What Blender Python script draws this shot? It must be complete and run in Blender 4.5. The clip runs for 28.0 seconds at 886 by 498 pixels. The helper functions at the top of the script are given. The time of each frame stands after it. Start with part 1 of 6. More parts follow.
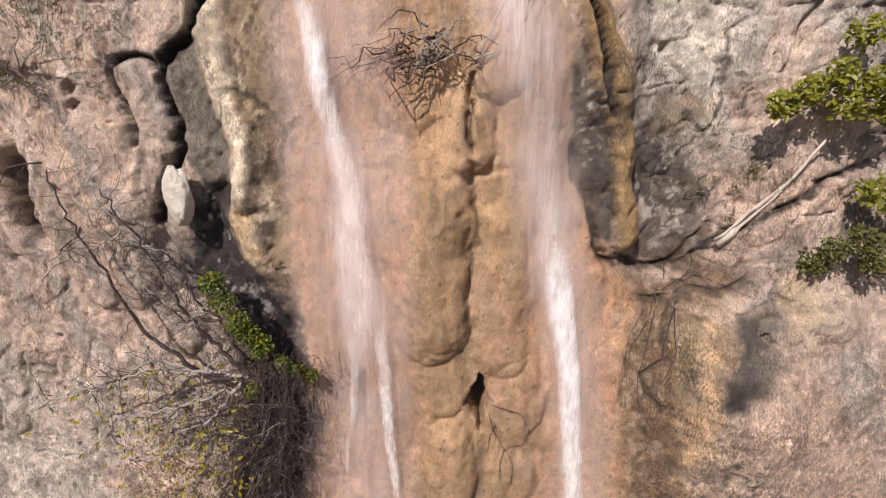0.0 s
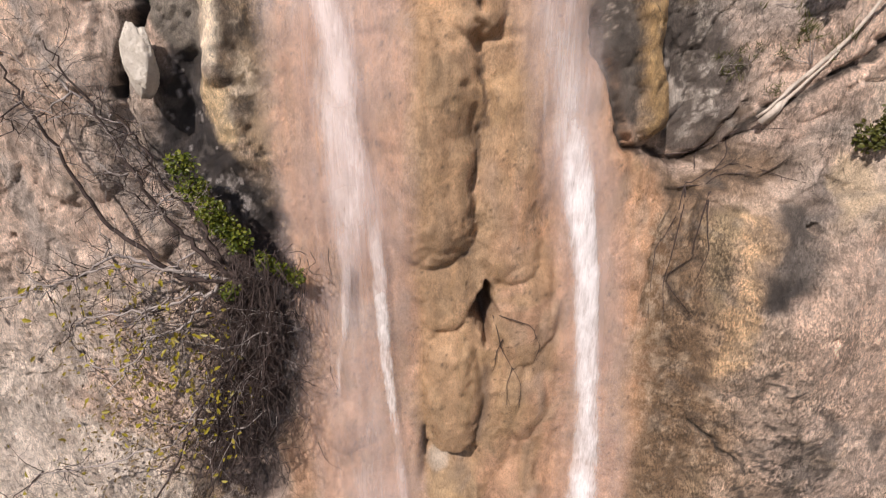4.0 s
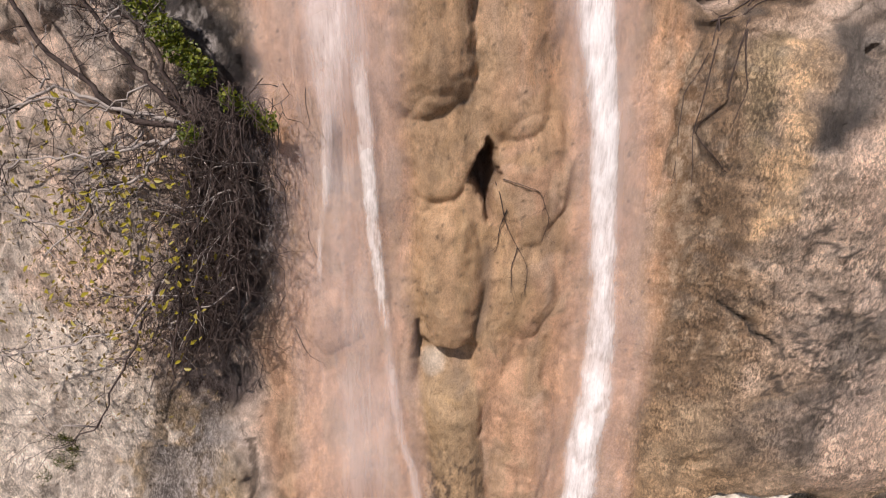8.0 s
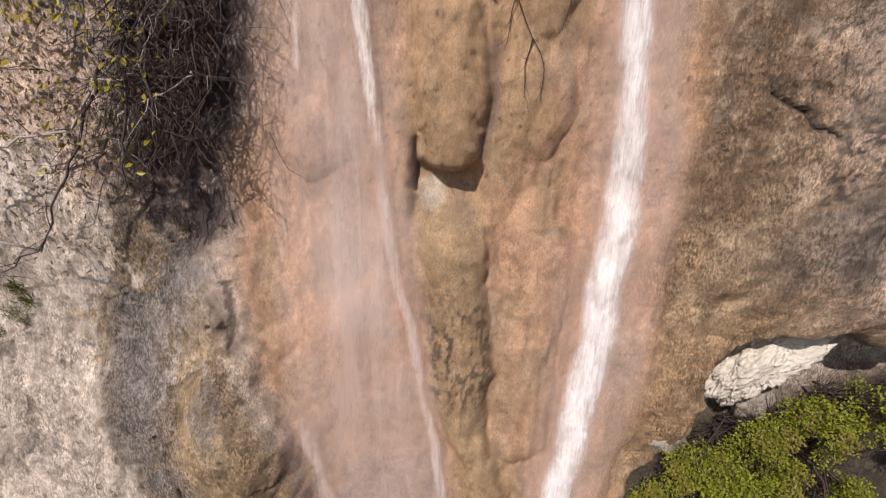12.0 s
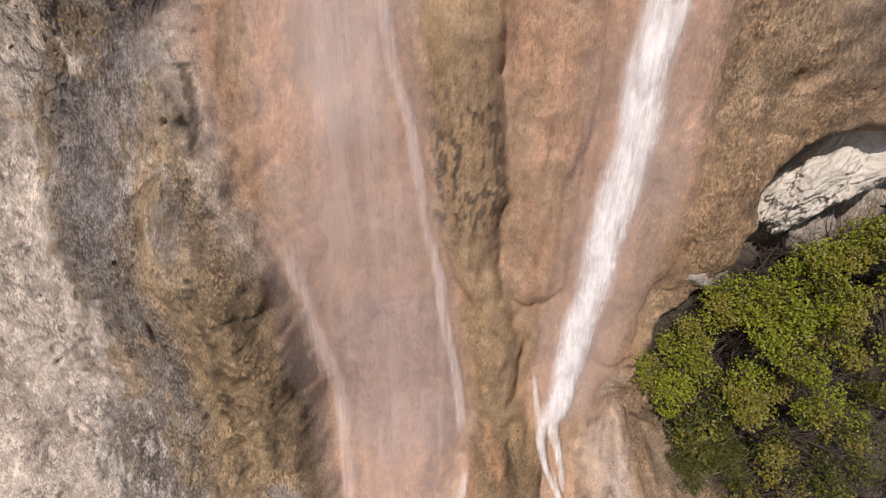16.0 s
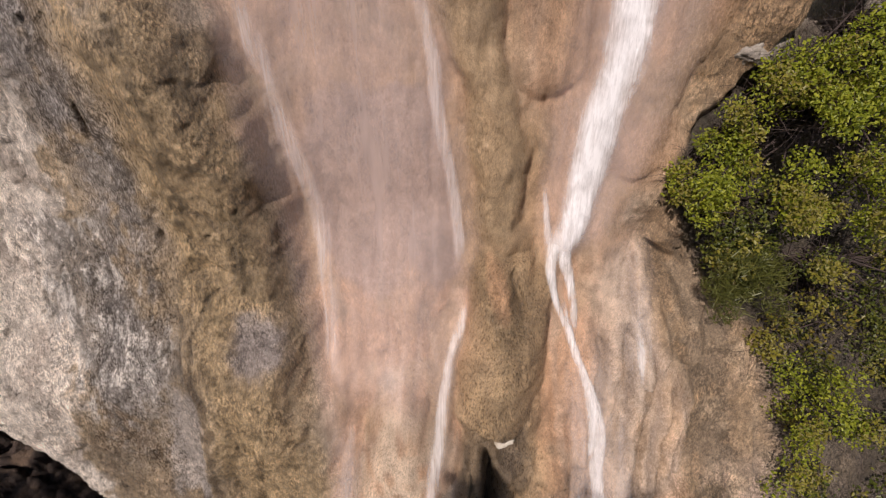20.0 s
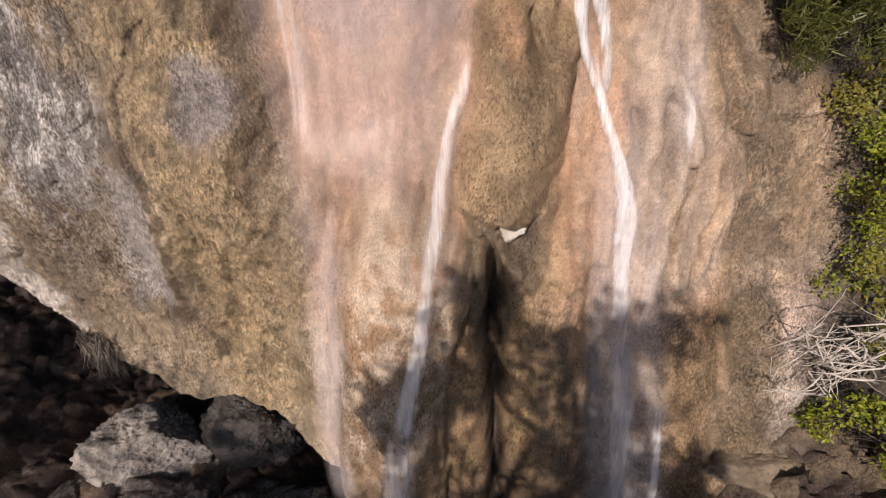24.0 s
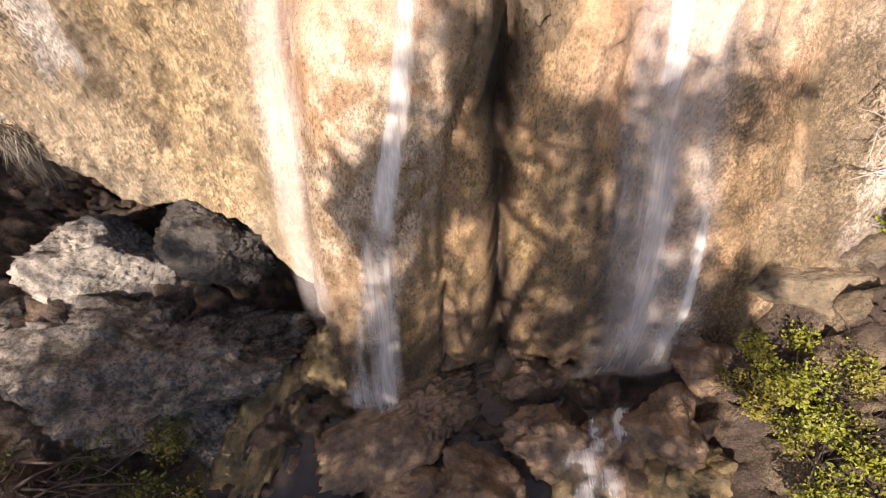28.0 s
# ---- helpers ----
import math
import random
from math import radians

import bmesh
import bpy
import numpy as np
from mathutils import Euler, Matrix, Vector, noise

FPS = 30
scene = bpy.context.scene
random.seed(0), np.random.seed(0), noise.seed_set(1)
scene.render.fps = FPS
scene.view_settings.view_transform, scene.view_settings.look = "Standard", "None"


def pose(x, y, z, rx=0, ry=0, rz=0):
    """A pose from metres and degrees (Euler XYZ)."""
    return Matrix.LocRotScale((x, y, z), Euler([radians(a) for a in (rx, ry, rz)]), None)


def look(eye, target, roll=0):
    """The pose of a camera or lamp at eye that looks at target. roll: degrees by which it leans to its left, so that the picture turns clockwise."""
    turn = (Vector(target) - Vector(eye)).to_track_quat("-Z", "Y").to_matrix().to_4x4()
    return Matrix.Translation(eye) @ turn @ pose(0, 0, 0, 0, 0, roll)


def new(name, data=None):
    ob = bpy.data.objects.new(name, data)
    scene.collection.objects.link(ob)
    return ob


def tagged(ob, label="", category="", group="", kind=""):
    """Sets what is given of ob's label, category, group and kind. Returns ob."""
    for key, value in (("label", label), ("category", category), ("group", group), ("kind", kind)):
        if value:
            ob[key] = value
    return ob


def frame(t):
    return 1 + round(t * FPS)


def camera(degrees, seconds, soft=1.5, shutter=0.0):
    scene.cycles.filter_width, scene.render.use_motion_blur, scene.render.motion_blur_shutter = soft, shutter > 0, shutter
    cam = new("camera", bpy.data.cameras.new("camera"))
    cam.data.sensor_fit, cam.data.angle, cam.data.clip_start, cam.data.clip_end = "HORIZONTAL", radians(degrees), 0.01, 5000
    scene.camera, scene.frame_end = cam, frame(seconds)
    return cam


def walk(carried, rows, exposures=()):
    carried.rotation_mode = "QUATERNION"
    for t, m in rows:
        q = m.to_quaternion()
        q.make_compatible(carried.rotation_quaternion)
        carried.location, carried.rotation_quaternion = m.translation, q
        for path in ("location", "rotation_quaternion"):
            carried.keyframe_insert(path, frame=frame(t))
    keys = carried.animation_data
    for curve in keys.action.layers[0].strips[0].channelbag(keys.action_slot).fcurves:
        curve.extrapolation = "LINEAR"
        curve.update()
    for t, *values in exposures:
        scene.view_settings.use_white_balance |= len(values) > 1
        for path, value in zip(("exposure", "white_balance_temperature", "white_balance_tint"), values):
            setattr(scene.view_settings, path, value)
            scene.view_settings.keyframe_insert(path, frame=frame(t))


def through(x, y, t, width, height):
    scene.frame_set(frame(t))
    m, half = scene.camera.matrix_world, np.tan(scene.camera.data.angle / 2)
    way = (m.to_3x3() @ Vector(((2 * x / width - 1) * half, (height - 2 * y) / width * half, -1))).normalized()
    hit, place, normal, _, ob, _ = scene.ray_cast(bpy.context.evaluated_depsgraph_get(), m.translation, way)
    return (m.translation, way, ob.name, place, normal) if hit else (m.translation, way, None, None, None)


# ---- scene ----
cam = camera(84.0, 28.0, soft=1.2)
METRES, EYE, TILT, LEAN, TURN = 14, 20.8, -16, 0.0, 0.0
ROWS = [
    (0, 0.0000, 0.0000, 0.0000, 0.00, 0.00, 0.00),
    (0.5, -0.0020, 0.0075, -0.0090, -0.06, -0.51, -0.05),
    (1, -0.0038, 0.0162, -0.0174, -0.12, -0.96, -0.10),
    (1.5, -0.0040, 0.0242, -0.0264, -0.18, -1.33, -0.14),
    (2, -0.0038, 0.0322, -0.0378, -0.23, -1.59, -0.16),
    (2.5, -0.0043, 0.0404, -0.0507, -0.26, -1.75, -0.17),
    (3, -0.0048, 0.0484, -0.0653, -0.28, -1.86, -0.16),
    (3.5, -0.0051, 0.0560, -0.0813, -0.29, -1.93, -0.14),
    (5.5, -0.0021, 0.0870, -0.1508, -0.21, -1.87, -0.14),
    (6, -0.0014, 0.0950, -0.1677, -0.24, -1.91, -0.17),
    (6.5, -0.0012, 0.1029, -0.1852, -0.28, -1.96, -0.20),
    (7, -0.0016, 0.1107, -0.2029, -0.32, -2.00, -0.23),
    (7.5, -0.0012, 0.1187, -0.2200, -0.38, -2.05, -0.24),
    (8, -0.0014, 0.1271, -0.2365, -0.45, -2.13, -0.25),
    (8.5, -0.0032, 0.1357, -0.2536, -0.52, -2.27, -0.24),
    (9, -0.0045, 0.1441, -0.2715, -0.61, -2.48, -0.21),
    (9.5, -0.0040, 0.1529, -0.2883, -0.70, -2.78, -0.18),
    (10, -0.0049, 0.1626, -0.3064, -0.74, -3.21, -0.16),
    (10.5, -0.0052, 0.1714, -0.3282, -0.74, -3.80, -0.15),
    (11, -0.0039, 0.1797, -0.3493, -0.69, -4.50, -0.14),
    (11.5, -0.0024, 0.1864, -0.3669, -0.60, -5.27, -0.12),
    (12, -0.0017, 0.1918, -0.3863, -0.50, -6.06, -0.07),
    (12.5, -0.0009, 0.1971, -0.4061, -0.40, -6.86, -0.03),
    (14.5, -0.0029, 0.2370, -0.4762, -0.38, -10.49, 0.02),
    (15, -0.0036, 0.2430, -0.4936, -0.41, -11.24, 0.04),
    (15.5, -0.0050, 0.2483, -0.5110, -0.43, -11.98, 0.06),
    (16, -0.0065, 0.2536, -0.5271, -0.45, -12.69, 0.06),
    (16.5, -0.0083, 0.2591, -0.5434, -0.46, -13.41, 0.08),
    (17, -0.0099, 0.2648, -0.5607, -0.46, -14.12, 0.10),
    (17.5, -0.0100, 0.2698, -0.5790, -0.43, -14.83, 0.12),
    (18, -0.0092, 0.2752, -0.5985, -0.38, -15.57, 0.14),
    (18.5, -0.0074, 0.2813, -0.6181, -0.32, -16.35, 0.17),
    (19, -0.0049, 0.2877, -0.6370, -0.29, -17.19, 0.22),
    (19.5, -0.0023, 0.2935, -0.6561, -0.28, -18.14, 0.26),
    (20, 0.0001, 0.2978, -0.6778, -0.28, -19.23, 0.31),
    (20.5, 0.0012, 0.3037, -0.6977, -0.27, -20.43, 0.36),
    (21, 0.0018, 0.3082, -0.7164, -0.27, -21.72, 0.41),
    (21.5, 0.0018, 0.3136, -0.7359, -0.28, -23.07, 0.45),
    (23.5, -0.0011, 0.3329, -0.8030, -0.80, -29.38, 0.35),
    (24, -0.0011, 0.3386, -0.8186, -0.71, -31.04, 0.38),
    (24.5, -0.0007, 0.3445, -0.8344, -0.59, -32.70, 0.44),
    (25, 0.0006, 0.3483, -0.8508, -0.47, -34.35, 0.51),
    (25.5, 0.0033, 0.3515, -0.8674, -0.37, -36.00, 0.61),
    (26, 0.0065, 0.3545, -0.8840, -0.26, -37.67, 0.69),
    (26.5, 0.0082, 0.3607, -0.8973, -0.12, -39.34, 0.74),
    (27, 0.0094, 0.3654, -0.9122, 0.08, -41.02, 0.77),
    (27.5, 0.0112, 0.3675, -0.9284, 0.30, -42.72, 0.79),
    (28, 0.0122, 0.3697, -0.9431, 0.52, -44.42, 0.80),
]
EXPOSURES = [(0.0, .08, 6580, 17), (9.0, .10, 6580, 17), (12.0, .03, 6550, 16), (16.0, -.10, 6500, 16), (20.0, -.12, 6500, 16), (24.0, .08, 6500, 17), (25.5, .36, 6550, 17), (26.5, .64, 6700, 17), (28.0, 1.22, 6950, 16)]
walk(cam, [(t, pose(0, 0, EYE, TILT, LEAN, TURN) @ pose(METRES * x, METRES * y, METRES * z, 90 + pitch, roll, yaw)) for t, x, y, z, yaw, pitch, roll in ROWS], EXPOSURES)

# ---- light ----
SUN_EL, SUN_AZ = 44.0, -26.0          # degrees: height, and turn from straight behind the camera (minus: from the left)
world = bpy.data.worlds.new("sky")
scene.world = world
world.use_nodes = True
wn = world.node_tree.nodes
sky = wn.new("ShaderNodeTexSky")
sky.sky_type = "NISHITA"
sky.sun_disc = False
sky.sun_elevation = radians(SUN_EL)
sky.sun_rotation = radians(180 + SUN_AZ * -1)
wn["Background"].inputs["Strength"].default_value = 0.075
world.node_tree.links.new(sky.outputs[0], wn["Background"].inputs["Color"])
sun = new("sun", bpy.data.lights.new("sun", "SUN"))
sun.data.energy, sun.data.angle, sun.data.color = 4.6, radians(0.53), (1.0, 0.93, 0.84)
se, sa = radians(SUN_EL), radians(SUN_AZ)
sun.matrix_world = look((20 * math.sin(sa) * math.cos(se), -20 * math.cos(sa) * math.cos(se), 20 * math.sin(se) + 8), (0, 0, 8))

# ---- materials ----
def nodes_of(name):
    m = bpy.data.materials.new(name)
    m.use_nodes = True
    t = m.node_tree
    return m, t, t.nodes, t.links, t.nodes["Principled BSDF"]


def noise_node(t, scale, detail=4, rough=0.6, vec=None, dist=0.0):
    n = t.nodes.new("ShaderNodeTexNoise")
    n.inputs["Scale"].default_value, n.inputs["Detail"].default_value = scale, detail
    n.inputs["Roughness"].default_value, n.inputs["Distortion"].default_value = rough, dist
    if vec is None:
        g = t.nodes.new("ShaderNodeNewGeometry")
        vec = g.outputs["Position"]
    t.links.new(vec, n.inputs["Vector"])
    return n.outputs["Fac"]


def span(t, value, a, b, c, d):
    n = t.nodes.new("ShaderNodeMapRange")
    t.links.new(value, n.inputs["Value"])
    for k, v in zip(("From Min", "From Max", "To Min", "To Max"), (a, b, c, d)):
        n.inputs[k].default_value = v
    return n.outputs["Result"]


def maths(t, op, a, b):
    n = t.nodes.new("ShaderNodeMath")
    n.operation = op
    for i, v in enumerate((a, b)):
        if isinstance(v, (int, float)):
            n.inputs[i].default_value = v
        else:
            t.links.new(v, n.inputs[i])
    return n.outputs[0]


def blend(t, fac, a, b, mode="MIX"):
    n = t.nodes.new("ShaderNodeMix")
    n.data_type, n.blend_type = "RGBA", mode
    for sock, v in ((n.inputs[0], fac), (n.inputs[6], a), (n.inputs[7], b)):
        if isinstance(v, (int, float)):
            sock.default_value = v
        elif isinstance(v, tuple):
            sock.default_value = (*v, 1)
        else:
            t.links.new(v, sock)
    return n.outputs[2]


def relief(t, bsdf, height, strength, distance, normal=None):
    b = t.nodes.new("ShaderNodeBump")
    b.inputs["Strength"].default_value, b.inputs["Distance"].default_value = strength, distance
    t.links.new(height, b.inputs["Height"])
    if normal is not None:
        t.links.new(normal, b.inputs["Normal"])
    t.links.new(b.outputs[0], bsdf.inputs["Normal"])
    return b.outputs[0]


def cliff_material():
    """Rock whose mineral colour, wetness and coarseness are carried by the mesh, with grains, pits and lichen specks."""
    m, t, nd, lk, b = nodes_of("cliff_rock")

    def carried(name):
        a = nd.new("ShaderNodeAttribute")
        a.attribute_name = name
        return a
    a, w, gr = carried("mineral"), carried("wet").outputs["Fac"], carried("grain").outputs["Fac"]
    geo = nd.new("ShaderNodeNewGeometry")
    mp = nd.new("ShaderNodeMapping")
    mp.inputs["Rotation"].default_value = (0, radians(20), 0)
    mp.inputs["Scale"].default_value = (1.0, .8, .42)
    lk.new(geo.outputs["Position"], mp.inputs["Vector"])
    v = mp.outputs[0]
    n1, n2, n3 = noise_node(t, 8, 6, .65), noise_node(t, 40, 5, .66, v, .4), noise_node(t, 120, 4, .65)
    n5 = noise_node(t, 3.2, 4, .6, v)
    col = blend(t, span(t, gr, .05, .6, .35, 1), a.outputs["Color"], blend(t, span(t, n1, .38, .62, 0, 1), (.84, .83, .82), (1.15, 1.16, 1.17)), "MULTIPLY")
    grains = span(t, maths(t, "ADD", n2, maths(t, "MULTIPLY", maths(t, "SUBTRACT", n5, .5), .35)), .42, .57, 0, 1)
    dark, light = blend(t, 1.0, col, (.44, .41, .38), "MULTIPLY"), blend(t, 1.0, col, (1.52, 1.50, 1.46), "MULTIPLY")
    col = blend(t, maths(t, "MULTIPLY", gr, span(t, noise_node(t, 2.3, 3, .6), .36, .62, .4, 1.0)), col, blend(t, grains, dark, light))
    col = blend(t, 1.0, col, blend(t, span(t, n3, .40, .60, 0, 1), (.70, .70, .70), (1.3, 1.3, 1.3)), "MULTIPLY")
    dry = maths(t, "SUBTRACT", 1.0, w)
    n6 = noise_node(t, 4.5, 6, .62, v, .8)
    vein = span(t, maths(t, "ABSOLUTE", maths(t, "SUBTRACT", n6, .5), 0.0), .004, .022, 1, 0)
    vein = maths(t, "MULTIPLY", vein, maths(t, "MULTIPLY", span(t, noise_node(t, 1.7, 3, .6), .45, .6, 0, .75), maths(t, "ADD", maths(t, "MULTIPLY", dry, .8), .2)))
    col = blend(t, vein, col, (.075, .058, .046))
    fleck = span(t, noise_node(t, 62, 3, .7, v, .3), .60, .68, 0, 1)
    col = blend(t, maths(t, "MULTIPLY", fleck, span(t, gr, .15, .7, .1, .65)), col, blend(t, 1.0, col, (1.75, 1.72, 1.68), "MULTIPLY"))
    fleck = span(t, noise_node(t, 48, 4, .75, v, .5), .40, .33, 0, 1)
    col = blend(t, maths(t, "MULTIPLY", fleck, span(t, gr, .1, .7, .15, .7)), col, blend(t, 1.0, col, (.38, .35, .33), "MULTIPLY"))
    pits = maths(t, "MULTIPLY", span(t, noise_node(t, 15, 5, .82, dist=.7), .40, .32, 0, .8), maths(t, "ADD", maths(t, "MULTIPLY", dry, .85), .15))
    col = blend(t, pits, col, (.06, .05, .042))
    lk.new(col, b.inputs["Base Color"])
    lk.new(maths(t, "ADD", maths(t, "MULTIPLY", w, -.62), span(t, n2, .4, .6, .72, .95)), b.inputs["Roughness"])

    def bump(height, strength, distance, normal=None):
        k = nd.new("ShaderNodeBump")
        k.inputs["Distance"].default_value = distance
        if isinstance(strength, float):
            k.inputs["Strength"].default_value = strength
        else:
            lk.new(strength, k.inputs["Strength"])
        lk.new(height, k.inputs["Height"])
        if normal is not None:
            lk.new(normal, k.inputs["Normal"])
        return k.outputs[0]
    n = bump(n2, span(t, gr, 0, 1, .3, 1.0), .085)
    n = bump(n3, .7, .03, n)
    lk.new(bump(n1, span(t, gr, .05, .6, .15, .45), .09, n), b.inputs["Normal"])
    return m


def rock_material(name, c1, c2, scale=6.0, wet=0.0, dark=(.05, .04, .035), specks=.45):
    m, t, nd, lk, b = nodes_of(name)
    n1, n2, n3 = noise_node(t, scale, 6, .7), noise_node(t, scale * 5, 5, .7), noise_node(t, scale * 18, 3)
    col = blend(t, span(t, n1, .35, .65, 0, 1), c1, c2)
    col = blend(t, span(t, n2, specks, specks - .16, 0, .9), col, dark)
    col = blend(t, span(t, n3, .58, .72, 0, .5), col, (min(1, c2[0] * 1.3), min(1, c2[1] * 1.3), min(1, c2[2] * 1.3)))
    lk.new(col, b.inputs["Base Color"])
    lk.new(span(t, n2, .3, .7, .95 - wet * .7, .8 - wet * .4), b.inputs["Roughness"])
    n = relief(t, b, n2, .9, .05)
    relief(t, b, n3, .5, .012, n)
    return m


def bark_material(name, c1, c2, scale=20.0):
    m, t, nd, lk, b = nodes_of(name)
    n1, n2 = noise_node(t, scale, 5, .7), noise_node(t, scale * 4, 4, .6)
    col = blend(t, span(t, n1, .35, .65, 0, 1), c1, c2)
    lk.new(col, b.inputs["Base Color"])
    b.inputs["Roughness"].default_value = .85
    relief(t, b, n2, .6, .01)
    return m


def leaf_material(name, c1, c2, c3, through=.35):
    """Leaves: each island takes its own colour, and lets some light through."""
    m, t, nd, lk, b = nodes_of(name)
    g = nd.new("ShaderNodeNewGeometry")
    r = nd.new("ShaderNodeValToRGB")
    e = r.color_ramp.elements
    e[0].color, e[1].color = (*c1, 1), (*c3, 1)
    e.new(.5).color = (*c2, 1)
    lk.new(g.outputs["Random Per Island"], r.inputs[0])
    col = blend(t, span(t, noise_node(t, 60, 2), .3, .7, 0, .35), r.outputs[0], tuple(v * .55 for v in c1))
    lk.new(col, b.inputs["Base Color"])
    b.inputs["Roughness"].default_value = .45
    tr = nd.new("ShaderNodeBsdfTranslucent")
    lk.new(col, tr.inputs["Color"])
    mix = nd.new("ShaderNodeMixShader")
    mix.inputs[0].default_value = through
    lk.new(b.outputs[0], mix.inputs[1])
    lk.new(tr.outputs[0], mix.inputs[2])
    lk.new(mix.outputs[0], nd["Material Output"].inputs["Surface"])
    return m


def water_material(name, low, high, cover, across=26.0, down=0.9, tint=(.93, .90, .89)):
    """Falling water: white threads of drops with gaps between. cover: the share of the sheet that is white."""
    m, t, nd, lk, b = nodes_of(name)
    uv = nd.new("ShaderNodeUVMap")
    uv.uv_map = "flow"
    sep = nd.new("ShaderNodeSeparateXYZ")
    lk.new(uv.outputs[0], sep.inputs[0])

    def flow(su, sv):
        c = nd.new("ShaderNodeCombineXYZ")
        lk.new(maths(t, "MULTIPLY", sep.outputs[0], su), c.inputs[0])
        lk.new(maths(t, "MULTIPLY", sep.outputs[1], sv), c.inputs[1])
        return c.outputs[0]
    s1 = noise_node(t, 1.0, 5, .62, flow(across, down), .9)
    s2 = noise_node(t, 1.0, 5, .7, flow(across * 3.0, down * 5.0), .4)
    s3 = noise_node(t, 1.0, 3, .55, flow(across * .25, down * 1.1), .6)
    s = maths(t, "ADD", maths(t, "MULTIPLY", s1, .42), maths(t, "ADD", maths(t, "MULTIPLY", s2, .25), maths(t, "MULTIPLY", s3, .45)))
    edge = nd.new("ShaderNodeAttribute")
    edge.attribute_name = "body"
    s = maths(t, "ADD", s, maths(t, "MULTIPLY", maths(t, "SUBTRACT", edge.outputs["Fac"], 1.0), .38))
    f = span(t, s, .58 - .26 * cover, .98 - .26 * cover, low, high)
    f = maths(t, "MULTIPLY", f, span(t, edge.outputs["Fac"], 0, .55, 0, 1))
    b.inputs["Base Color"].default_value = (*tint, 1)
    b.inputs["Roughness"].default_value = .35
    b.inputs["Specular IOR Level"].default_value = .35
    tp = nd.new("ShaderNodeBsdfTransparent")
    tl = nd.new("ShaderNodeBsdfTranslucent")
    tl.inputs["Color"].default_value = (*tint, 1)
    mx = nd.new("ShaderNodeMixShader")
    mx.inputs[0].default_value = .15
    lk.new(b.outputs[0], mx.inputs[1])
    lk.new(tl.outputs[0], mx.inputs[2])
    out = nd.new("ShaderNodeMixShader")
    lk.new(f, out.inputs[0])
    lk.new(tp.outputs[0], out.inputs[1])
    lk.new(mx.outputs[0], out.inputs[2])
    lk.new(out.outputs[0], nd["Material Output"].inputs["Surface"])
    return m

# ---- the shape of the cliff: how far back (y) the rock lies at width x and height z ----
def ss(a, b, v):
    t = np.clip((v - a) / (b - a), 0, 1)
    return t * t * (3 - 2 * t)


def lattice(ix, iz, seed):
    h = (ix.astype(np.int64) * 374761393 + iz.astype(np.int64) * 668265263 + seed * 974634777) & 0xFFFFFFFF
    h = ((h ^ (h >> 13)) * 1274126177) & 0xFFFFFFFF
    return ((h ^ (h >> 16)) & 0xFFFF) / 65535.0


def vnoise(x, z, seed):
    fx, fz = np.floor(x), np.floor(z)
    u, v = x - fx, z - fz
    u, v = u * u * u * (u * (u * 6 - 15) + 10), v * v * v * (v * (v * 6 - 15) + 10)
    a, b = lattice(fx, fz, seed), lattice(fx + 1, fz, seed)
    c, d = lattice(fx, fz + 1, seed), lattice(fx + 1, fz + 1, seed)
    return (a + (b - a) * u) * (1 - v) + (c + (d - c) * u) * v


def fbm(x, z, size, octaves=3, seed=0, stretch=1.0):
    """Noise about 0, from -1 to 1; size in metres, stretch: how much taller than wide its grains are."""
    out, amp, tot = 0, 1.0, 0
    for i in range(octaves):
        k = 2 ** i / size
        out = out + amp * (vnoise(x * k + 17.3 * i, z * k / stretch + 9.1 * i, seed + i) * 2 - 1)
        tot += amp
        amp *= 0.55
    return out / tot * 1.4


def ridged(x, z, size, octaves=3, seed=0, stretch=1.0):
    out, amp, tot = 0, 1.0, 0
    for i in range(octaves):
        k = 2 ** i / size
        out = out + amp * (1 - 2 * np.abs(vnoise(x * k + 5.7 * i, z * k / stretch + 3.3 * i, seed + i) * 2 - 1))
        tot += amp
        amp *= 0.5
    return out / tot


def cells(x, z, size, seed=0, stretch=1.0):
    """Distances to the nearest and second nearest of scattered points, and a random value for each cell."""
    px, pz = x / size, z / size / stretch
    fx, fz = np.floor(px), np.floor(pz)
    d1, d2, val = np.full_like(px, 9.0), np.full_like(px, 9.0), np.zeros_like(px)
    for i in (-1, 0, 1):
        for j in (-1, 0, 1):
            gx, gz = fx + i, fz + j
            r = lattice(gx, gz, seed)
            d = np.hypot(gx + r - px, gz + lattice(gx, gz, seed + 7) - pz)
            near = d < d1
            d2 = np.where(near, d1, np.minimum(d2, d))
            val = np.where(near, lattice(gx, gz, seed + 13), val)
            d1 = np.where(near, d, d1)
    return d1, d2, val


def line(x, z, pts):
    """Distance to a bent line, and the side: plus to the right of one that runs down."""
    best, side = np.full_like(x, 99.0), np.zeros_like(x)
    for (ax, az), (bx, bz) in zip(pts[:-1], pts[1:]):
        dx, dz = bx - ax, bz - az
        t = np.clip(((x - ax) * dx + (z - az) * dz) / (dx * dx + dz * dz), 0, 1)
        d = np.hypot(x - ax - t * dx, z - az - t * dz)
        near = d < best
        side = np.where(near, np.sign(dx * (z - az) - dz * (x - ax)), side)
        best = np.where(near, d, best)
    return best, side


def rib(x, z, pts, w, h, sharp=0.6):
    d, _ = line(x, z, pts)
    return h * np.maximum(0, 1 - (d / w) ** 2) ** sharp


def groove(x, z, pts, w, h):
    d, _ = line(x, z, pts)
    return -h * np.exp(-(d / w) ** 2)


